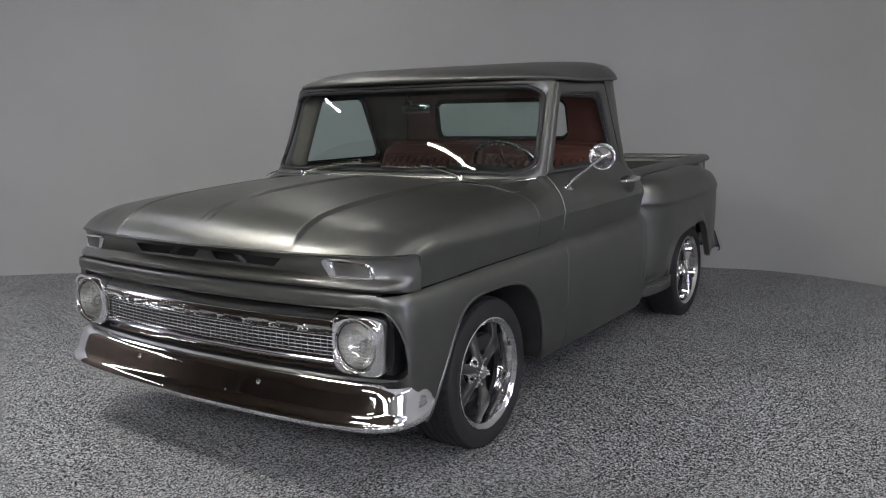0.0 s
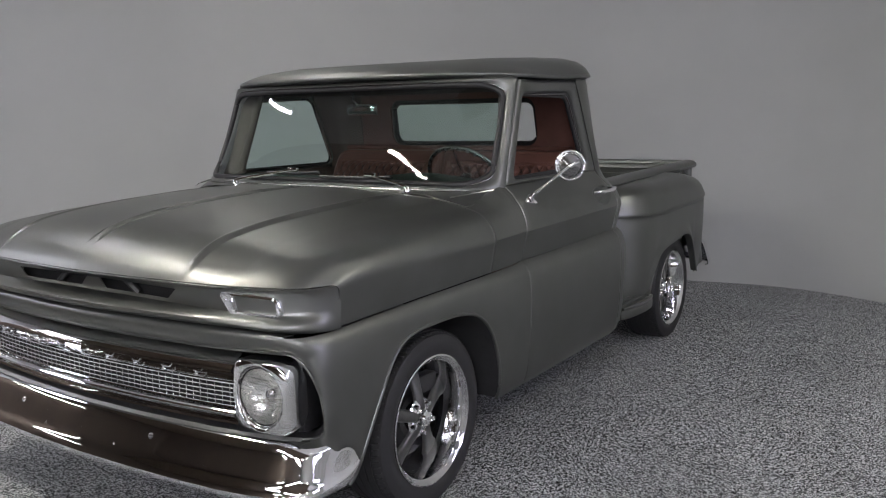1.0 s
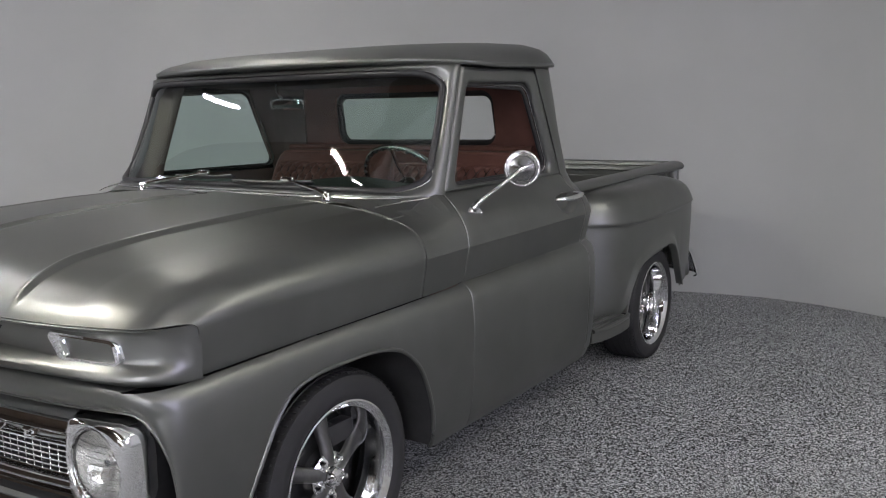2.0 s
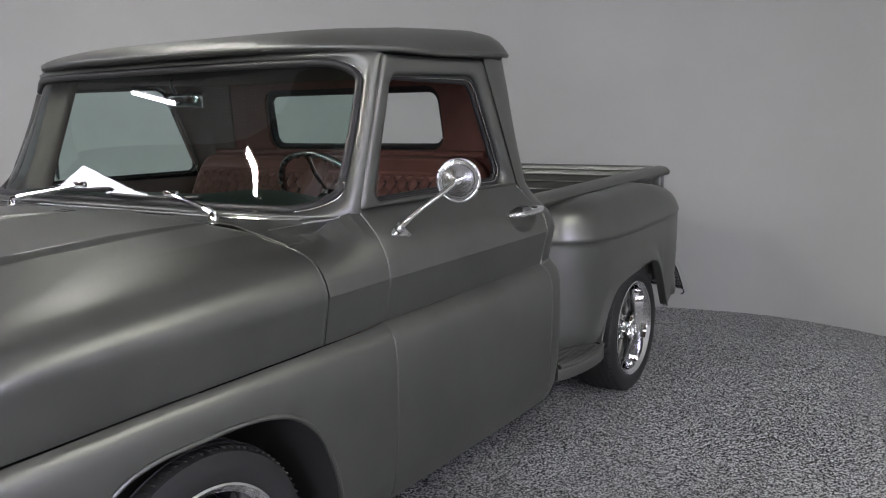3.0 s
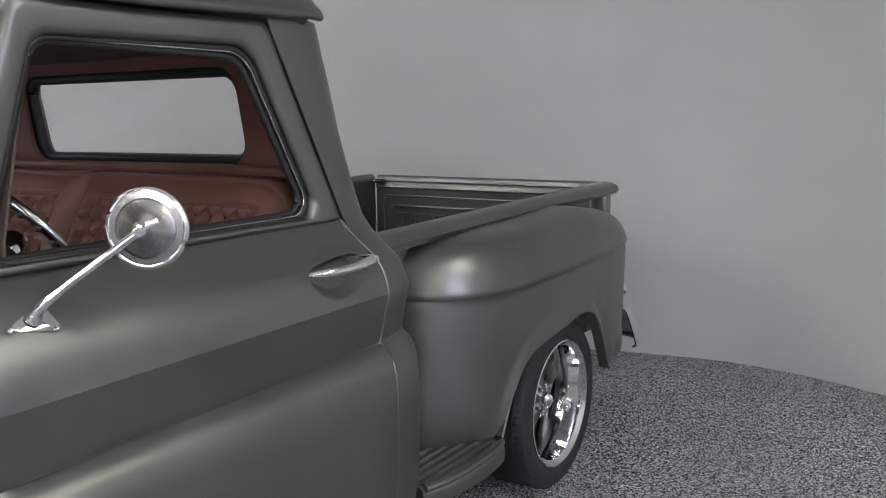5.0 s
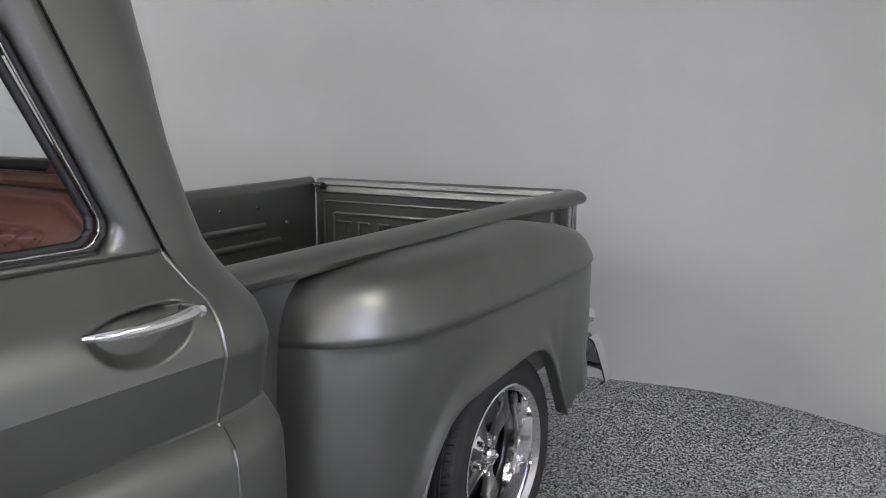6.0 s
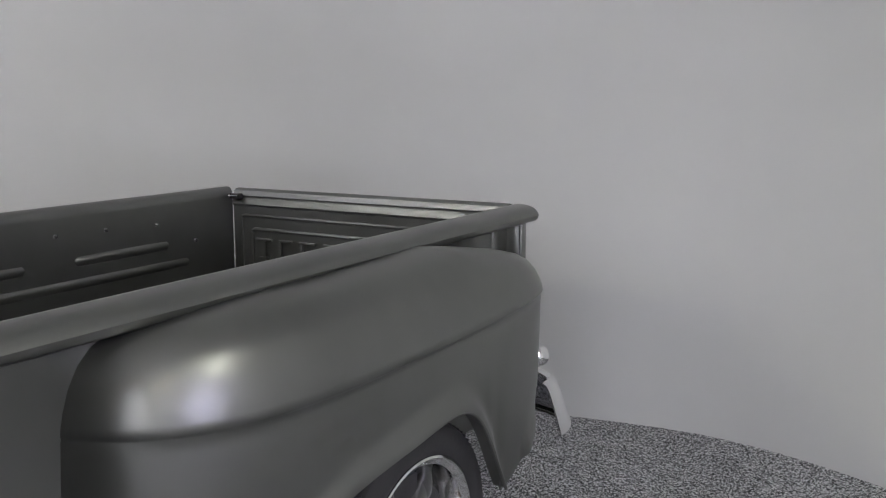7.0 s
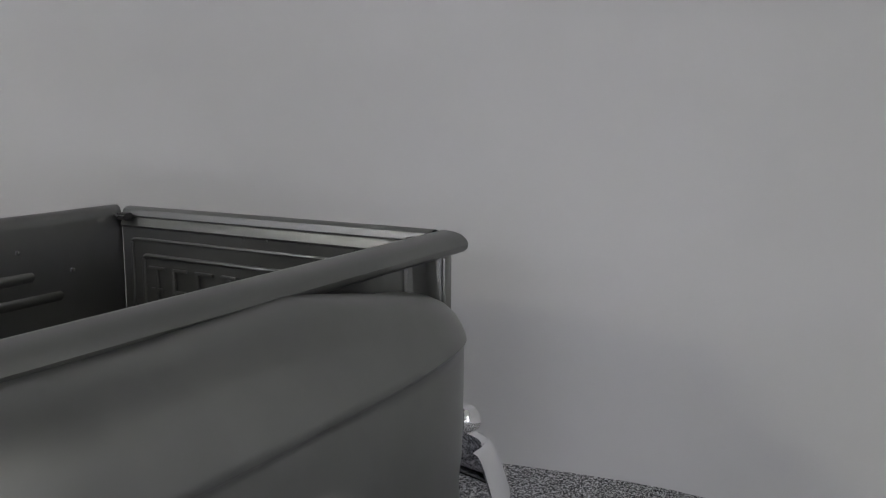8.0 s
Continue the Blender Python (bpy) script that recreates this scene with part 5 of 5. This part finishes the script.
# the bed
def build_bed():
    bed = new("cargo_bed")
    bed.parent = truck
    tagged(bed, "stepside cargo bed with rolled side rails")
    y0, y1 = 1.925, 3.815

    def rise(y):
        """The bed rises gently towards the tail."""
        return -0.028 * (3.75 - y)

    for s in (1, -1):
        prof = [(0.672, 0.58), (0.672, 0.80), (0.672, 1.090), (0.674, 1.108), (0.680, 1.122), (0.690, 1.129), (0.704, 1.130), (0.732, 1.127), (0.752, 1.121), (0.767, 1.110), (0.773, 1.098), (0.770, 1.086), (0.760, 1.078), (0.746, 1.076), (0.734, 1.078), (0.724, 1.080), (0.719, 1.070), (0.717, 0.80), (0.717, 0.45)]
        rows = [[(s * x, y, z + rise(y)) for x, z in prof] for y in np.linspace(y0 - 0.05, y1 + 0.012, 12)]
        side = part("bed_side", grid(rows), PAINT, bed, "bed side panel with a rolled top rail", thick=0.003, sharp=40)
        cap = [p for p in prof[3:15]]
        bm = bmesh.new()
        bm.faces.new([bm.verts.new((s * x, y1 + 0.012, z)) for x, z in cap])
        part("rail_end", bm, PAINT, side)
        # pressed ribs on the inner face
        for z, a, b in ((0.930, 2.05, 2.90), (0.930, 3.05, 3.50), (0.85, 2.0, 3.6)):
            pts = [(s * (0.689 + 0.012 * (k in (0, 5))), y, z + rise(y)) for k, y in enumerate((a, a + 0.03, a + 0.25 * (b - a), a + 0.75 * (b - a), b - 0.03, b))]
            part("pressed_rib", tube(pts, [0.016, 0.025, 0.026, 0.026, 0.025, 0.016], 20), PAINT, side)
        for y, z in ((3.201, 1.011), (3.428, 1.008), (3.00, 1.010), (3.618, 0.927), (2.70, 1.010), (2.40, 1.010)):
            part("bed_bolt", lathe([(0.0005, -0.007), (0.007, -0.006), (0.010, 0.0)], 12, "x"), CHROME, side, at=(s * 0.671, y, z), turn=(0, 0, 0 if s > 0 else 180))
        # corner post at the tail
        rows = [[(s * x, y, z) for x, y in ((0.70, 3.768), (0.745, 3.768), (0.760, 3.760), (0.764, 3.735), (0.760, 3.715), (0.745, 3.705), (0.70, 3.703))] for z in (0.45, 0.9, 1.078)]
        part("corner_post", grid(rows), PAINT, side, "rounded tail post", thick=0.003, weld=True)
        pts = [(s * 0.766, 3.716, z) for z in (0.50, 0.8, 1.075)]
        part("post_edge", tube(pts, 0.006, 6), PAINT, side)
        stake = [[(s * x, y, z) for x, y in ((0.718, 3.60), (0.727, 3.605), (0.727, 3.625), (0.718, 3.63))] for z in (0.45, 1.072)]
        part("stake_pocket", grid(stake), PAINT, side, thick=0.002)
    part("bed_floor", box(1.32, 1.90, 0.03, (0, 2.87, 0.58)), DARKTRIM, bed, "dark bed floor")
    for k in range(7):
        part("floor_strip", box(0.03, 1.88, 0.012, (-0.54 + 0.18 * k, 2.87, 0.602), 0.003), SPUN, bed)
    fp = [[(x, 1.928, z) for x in np.linspace(-0.70, 0.70, 3)] for z in (0.45, 0.8, 1.05, 1.06)]
    part("bed_front_panel", grid(fp), PAINT, bed, "front panel of the bed", thick=0.012)
    part("front_panel_rail", tube([(-0.68, 1.93, 1.058), (0.68, 1.93, 1.058)], 0.014, 8), PAINT, bed)
    # tailgate: a pressed panel seen from inside
    t = new("tailgate")
    t.parent = bed
    tagged(t, "closed tailgate with pressed panel and raised shapes")
    prof = [(3.818, 0.56), (3.818, 1.056), (3.812, 1.060), (3.809, 1.065), (3.819, 1.090), (3.823, 1.094), (3.819, 1.097), (3.817, 1.100), (3.824, 1.120), (3.834, 1.127), (3.850, 1.130), (3.868, 1.122), (3.876, 1.105), (3.872, 1.085), (3.862, 1.07), (3.860, 0.56)]
    rows = [[(x, y, z) for y, z in prof] for x in np.linspace(-0.655, 0.655, 9)]
    part("tailgate_skin", grid(rows), PAINT, t, "tailgate with rolled top edge", sharp=28)

    def frame_strip(x0, x1, zt, zb, r, name):
        loop = rounded([(x0, zt), (x1, zt), (x1, zb), (x0, zb)], 0.02, 4)
        part(name, ring_tube([(x, 3.816, z) for x, z in loop], r), PAINT, t)

    frame_strip(-0.605, 0.605, 1.018, 0.62, 0.006, "pressed_border")
    frame_strip(-0.545, 0.545, 0.962, 0.68, 0.008, "pressed_border")
    # raised plain strokes in place of the pressed maker's name
    for k in range(9):
        x = -0.475 + 0.118 * k
        wide = 0.085 if k % 2 == 0 else 0.07
        part("raised_bar", box(wide, 0.010, 0.012, (x, 3.811, 0.921), 0.003), PAINT, t)
        part("raised_bar", box(0.014, 0.010, 0.17, (x + (0.0 if k % 3 == 0 else -0.03), 3.811, 0.838), 0.003), PAINT, t)
        part("raised_bar", box(wide * 0.7, 0.010, 0.012, (x, 3.811, 0.845), 0.003), PAINT, t)
    for s in (-1, 1):
        lat = part("latch", box(0.05, 0.03, 0.025, (s * 0.62, 3.80, 1.098), 0.006), BLACK, t, "dark tailgate latch")
        part("latch_pin", tube([(s * 0.60, 3.79, 1.100), (s * 0.66, 3.79, 1.100)], 0.006, 8), SPUN, lat)
    for x in (-0.15, -0.05, 0.05, 0.22, 0.40):
        part("rivet", lathe([(0.0005, -0.003), (0.003, -0.0025), (0.004, 0.0)], 8, "y"), PAINT, t, at=(x, 3.813, 1.055))


build_bed()


def build_rear_fender():
    """Sheets of plan curves: upright skirt with the wheel arch, a crease, and the domed top."""
    plan = [(0.718, 2.095), (0.77, 2.122), (0.83, 2.162), (0.885, 2.225), (0.925, 2.30), (0.948, 2.40), (0.958, 2.55), (0.966, 2.80), (0.968, 3.00), (0.964, 3.20), (0.954, 3.36), (0.938, 3.48), (0.910, 3.575), (0.868, 3.645), (0.80, 3.692), (0.718, 3.705)]
    n = 72
    base = spline(plan, n)
    cx, cy = 0.718, 2.93
    rows = []
    # upper dome, from the inner top edge down to the crease
    dome = [(0.992, 0.863, 0.0), (1.0, 0.868, 0.002), (0.994, 0.885, 0.001), (0.970, 0.915, 0.0), (0.925, 0.955, 0.0), (0.848, 0.995, 0.0), (0.74, 1.026, 0.0), (0.585, 1.046, 0.0), (0.35, 1.056, 0.0), (0.0, 1.060, 0.0)]
    for i in range(n):
        x, y = base[i]
        tail = max(0.0, (y - 3.2) / 0.55)
        nose = max(0.0, (2.6 - y) / 0.5)
        col = []
        for k, (f, z, out) in enumerate(dome):
            fx = f
            px = cx + (x - cx) * fx + out * max(0.0, min(1.0, (x - 0.72) / 0.15))
            # fold the ends in along y much less than across
            fy = 1 - (1 - f) * (0.30 if y < cy else 0.52)
            py = cy + (y - cy) * fy
            zz = z
            if z > 0.87:
                lift = (z - 0.868)
                zz = 0.868 + lift * (1 - 0.42 * tail ** 1.3 - 0.10 * nose ** 2)
            zz += 0.032 * max(0.0, min(1.0, (y - 2.60) / 0.9))
            col.append((px, py, zz))
        # skirt
        crease_z = col[0][2]
        bottom = 0.383 if y < 2.6 else 0.385 + 0.30 * max(0.0, y - 3.30)
        if x > 0.90:
            a = arch_z(y, ARCH_R)
            if a is not None:
                bottom = a
        m = 18
        skirt = []
        for j in range(m):
            g = j / (m - 1)
            z = crease_z - 0.004 + (bottom - crease_z + 0.004) * g
            # slightly hollow under the crease, curling in at the sill
            off = -0.012 * g**2 * (1 if bottom < 0.5 else 0.3)
            flare = 0.016 * math.exp(-((z - bottom) / 0.045) ** 2) if bottom > 0.42 else 0.0
            tuck = max(0.0, (y - 3.45) / 0.3) * max(0.0, (0.60 - z) / 0.25)
            skirt.append((x - 0.005 * max(0.0, min(1.0, (x - 0.72) / 0.15)) + off + flare, y - 0.026 * g * max(0.0, min(1.0, (2.42 - y) / 0.15)) - tuck * 0.10 * (1 if x > 0.74 else 0.4), z))
        rows.append(col[::-1] + skirt)
    pair("rear_fender", grid(rows), PAINT, truck, "bulging stepside rear fender with a body crease", thick=0.005, sharp=48)
    lip = [(lerp(y, [2.34, 2.6, 3.0, 3.3], [0.948, 0.963, 0.974, 0.966]), y, z) for y, z in ARCH_R]
    pair("arch_lip", tube(lip, 0.005, 8), PAINT, truck)
    rows = [[(x, y, z + 0.003) for x in (lx - 0.004, lx - 0.04)] for lx, y, z in lip]
    pair("arch_flange", grid(rows), PAINT, truck, thick=0.003)
    rows = [[(0.72, 2.93 + 0.47 * math.cos(a), 0.33 + 0.43 * math.sin(a)), (0.93, 2.93 + 0.47 * math.cos(a), 0.33 + 0.43 * math.sin(a))] for a in np.linspace(1.15, math.pi - 0.1, 14)]
    pair("inner_wheel_arch", grid(rows), BLACK, truck, "black inner rear wheel arch", thick=0.003)


build_rear_fender()


def build_running_board(s):
    b = new("running_board")
    b.parent = truck
    tagged(b, "ribbed painted step between cab and rear fender")
    plan = [(0.70, 1.885), (0.955, 1.885), (0.985, 1.95), (1.0, 2.05), (1.004, 2.16), (0.998, 2.25), (0.985, 2.31), (0.94, 2.33), (0.70, 2.20)]
    outl = [tuple(p) for p in plan]
    part("step_plate", grid([[(s * 0.83, 2.08, 0.386) for _ in outl], [(s * x * 0.992, y, 0.386) for x, y in outl], [(s * x, y, 0.381) for x, y in outl], [(s * x * 1.004, y, 0.366) for x, y in outl], [(s * x * 1.002, y, 0.330) for x, y in outl], [(s * x * 0.98, y, 0.318) for x, y in outl]], closed_v=True), PAINT, b, "painted step plate", sharp=50)
    for k in range(7):
        x = 0.748 + 0.0335 * k
        y1 = 2.17 + 0.55 * (x - 0.74)
        part("step_rib", tube([(s * x, 1.90, 0.387), (s * x, 2.0, 0.388), (s * x, min(y1, 2.30), 0.387)], 0.0095, 8), PAINT, b)
    edge = spline([(s * 0.962, 1.89, 0.386), (s * 0.988, 1.98, 0.388), (s * 0.998, 2.10, 0.390), (s * 0.996, 2.22, 0.392), (s * 0.984, 2.30, 0.394)], 14)
    part("step_edge", tube(edge, 0.011, 8), PAINT, b)


for s in (1, -1):
    build_running_board(s)


def build_rear_end():
    plan = spline([(0, 4.04), (0.4, 4.035), (0.62, 4.018), (0.76, 3.988), (0.838, 3.948), (0.878, 3.90), (0.895, 3.84), (0.899, 3.77)], 40)
    pl = [(-x, y) for x, y in plan[::-1][:-1]] + [tuple(p) for p in plan]
    prof = [(0.085, 0.528), (0.072, 0.536), (0.060, 0.532), (0.050, 0.518), (0.040, 0.495), (0.029, 0.465), (0.018, 0.432), (0.008, 0.400), (0.001, 0.376), (0.0, 0.366), (0.006, 0.360), (0.018, 0.358)]
    rows = []
    for k, (x, y) in enumerate(pl):
        a, b = pl[max(0, k - 1)], pl[min(len(pl) - 1, k + 1)]
        d = Vector((b[0] - a[0], b[1] - a[1])).normalized()
        rows.append([(x + d.y * dd, y - d.x * dd, z) for dd, z in prof])
    rear = part("rear_bumper", grid(rows), CHROME, truck, "chrome rear bumper with wrapped ends", thick=0.006, sharp=50)

    for s in (1, -1):
        t = new("tail_light")
        t.parent = truck
        tagged(t, "round chrome tail light on a stalk")
        prof = [(0.0005, -0.044), (0.016, -0.040), (0.028, -0.031), (0.036, -0.016), (0.039, 0.0), (0.039, 0.012), (0.035, 0.016)]
        part("lamp_shell", lathe(prof, 28, "y"), CHROME, t, at=(s * 0.818, 3.745, 0.640))
        part("lamp_lens", lathe([(0.0005, 0.026), (0.02, 0.024), (0.034, 0.014)], 28, "y"), RED_LENS, t, "red lens", at=(s * 0.818, 3.745, 0.640))
        part("stalk", tube([(s * 0.74, 3.68, 0.61), (s * 0.80, 3.70, 0.618), (s * 0.828, 3.735, 0.626)], 0.012, 8), BLACK, t)
        part("bumper_bracket", box(0.05, 0.25, 0.07, (s * 0.5, 3.86, 0.42), 0.004), BLACK, truck)


build_rear_end()


# wheels
def build_wheel(x, y, s, lip_x, hub_x, name_label):
    """Axle along x; lip_x and hub_x are the rim lip's and the cap's distance from the truck's middle."""
    r = 0.335
    w = new("wheel")
    w.parent = truck
    tagged(w, name_label)
    w.location = (0, y, r - 0.004)
    wide = 0.235
    xo = lip_x + 0.006
    xi = xo - wide

    def pr(rows):
        return [(a, s * b) for a, b in rows]

    tyre = part("tyre", lathe(pr([(0.236, xi + 0.02), (0.262, xi + 0.004), (0.295, xi), (0.322, xi + 0.010), (0.331, xi + 0.025), (0.335, xi + 0.06), (0.3355, (xi + xo) / 2), (0.335, xo - 0.06), (0.331, xo - 0.025), (0.322, xo - 0.010), (0.295, xo + 0.002), (0.275, xo + 0.001), (0.262, xo - 0.002), (0.252, xo - 0.006), (0.246, xo - 0.010), (0.240, xo - 0.02)]), 72), RUBBER, w, "black low-profile tyre")
    for k in (-2, -1, 0, 1, 2):
        gx = (xi + xo) / 2 + k * 0.036
        ring = [(s * gx, 0.336 * math.cos(a), 0.336 * math.sin(a)) for a in np.linspace(0, 2 * math.pi, 60, endpoint=False)]
        part("tread_groove", ring_tube(ring, 0.0032, 6), BLACK, tyre)
    blk = bmesh.new()
    for k in range(90):
        a = 2 * math.pi * k / 90
        for side in (xo - 0.030, xi + 0.030):
            m = Matrix.Rotation(a, 4, "X") @ Matrix.Translation((s * side, 0, 0.3300)) @ Matrix.Rotation(radians(18), 4, "Z")
            bmesh.ops.create_cube(blk, size=1, matrix=m @ Matrix.Diagonal((0.030, 0.0035, 0.006, 1)))
    tg = part("tread_pattern", blk, BLACK, tyre, sharp=180)
    tagged(tg, kind="stuff")
    # deep polished rim
    rim = part("rim", lathe(pr([(0.243, lip_x - 0.016), (0.249, lip_x - 0.004), (0.2485, lip_x + 0.002), (0.243, lip_x + 0.004), (0.237, lip_x), (0.229, lip_x - 0.008), (0.224, lip_x - 0.012), (0.219, lip_x - 0.030), (0.214, lip_x - 0.060), (0.207, lip_x - 0.085), (0.205, lip_x - 0.19)]), 72), ALLOY, w, "polished deep-lipped alloy rim")
    face = hub_x - 0.030
    # five tapered spokes
    for k in range(5):
        a0 = radians(90 + 72 * k)
        prof = []
        for rad_, half, xo_, th in ((0.034, 0.026, face + 0.002, 0.020), (0.062, 0.0235, face - 0.003, 0.020), (0.095, 0.023, face - 0.012, 0.020), (0.130, 0.0255, face - 0.023, 0.020), (0.165, 0.030, face - 0.033, 0.022), (0.192, 0.036, face - 0.040, 0.026), (0.208, 0.043, face - 0.043, 0.03)):
            sec = [(xo_ - th, -half), (xo_ - 0.010, -half), (xo_ - 0.003, -half + 0.004), (xo_, -half * 0.55), (xo_ + 0.003, 0), (xo_, half * 0.55), (xo_ - 0.003, half - 0.004), (xo_ - 0.010, half), (xo_ - th, half)]
            prof.append([(s * sx, rad_ * math.cos(a0) - t * math.sin(a0), rad_ * math.sin(a0) + t * math.cos(a0)) for sx, t in sec])
        part("spoke", grid(prof), SPOKE, rim, "grey cast spoke flaring towards the rim", sharp=50)
        an = radians(90 + 36 + 72 * k)
        part("lug_nut", lathe(pr([(0.0005, 0.016), (0.008, 0.013), (0.010, 0.0), (0.010, -0.02)]), 10), CHROME, rim, at=(s * (face - 0.002), 0.060 * math.cos(an), 0.060 * math.sin(an)))
    part("hub_cap", lathe(pr([(0.0005, hub_x + 0.002), (0.012, hub_x + 0.001), (0.024, hub_x - 0.004), (0.030, hub_x - 0.012), (0.032, hub_x - 0.03), (0.045, face + 0.001), (0.06, face - 0.004), (0.075, face - 0.014), (0.08, face - 0.05)]), 36), CHROME, rim, "round chrome centre cap", sharp=30)
    part("brake_disc", lathe(pr([(0.05, face - 0.06), (0.155, face - 0.06), (0.155, face - 0.085), (0.05, face - 0.085)]), 48), GREYMETAL, w, "steel brake disc")
    part("barrel_back", lathe(pr([(0.001, face - 0.11), (0.20, face - 0.11), (0.205, face - 0.10)]), 40), BLACK, w)
    part("caliper", box(0.05, 0.13, 0.07, (s * (face - 0.07), 0.10, 0.10), 0.01), DARKTRIM, w, turn=None)
    return w


for s in (1, -1):
    build_wheel(0, 0.0, s, 0.962, 0.942, "front wheel with dark five-spoke polished rim")
    build_wheel(0, WHEELBASE, s, 0.905, 0.862, "rear wheel with dark five-spoke deep polished rim")

# underbody
for s in (1, -1):
    part("frame_rail", box(0.08, 4.3, 0.11, (s * 0.40, 1.55, 0.33), 0.01), BLACK, truck)
    part("inner_sill", box(0.06, 1.25, 0.07, (s * 0.93, 1.20, 0.325), 0.01), BLACK, truck)
part("engine_block", box(0.7, 0.8, 0.42, (0, 0.0, 0.60), 0.03), BLACK, truck)
part("front_axle", tube([(-0.75, 0, 0.30), (0.75, 0, 0.30)], 0.04, 10), BLACK, truck)
part("rear_axle", tube([(-0.70, WHEELBASE, 0.32), (0.70, WHEELBASE, 0.32)], 0.045, 10), BLACK, truck)
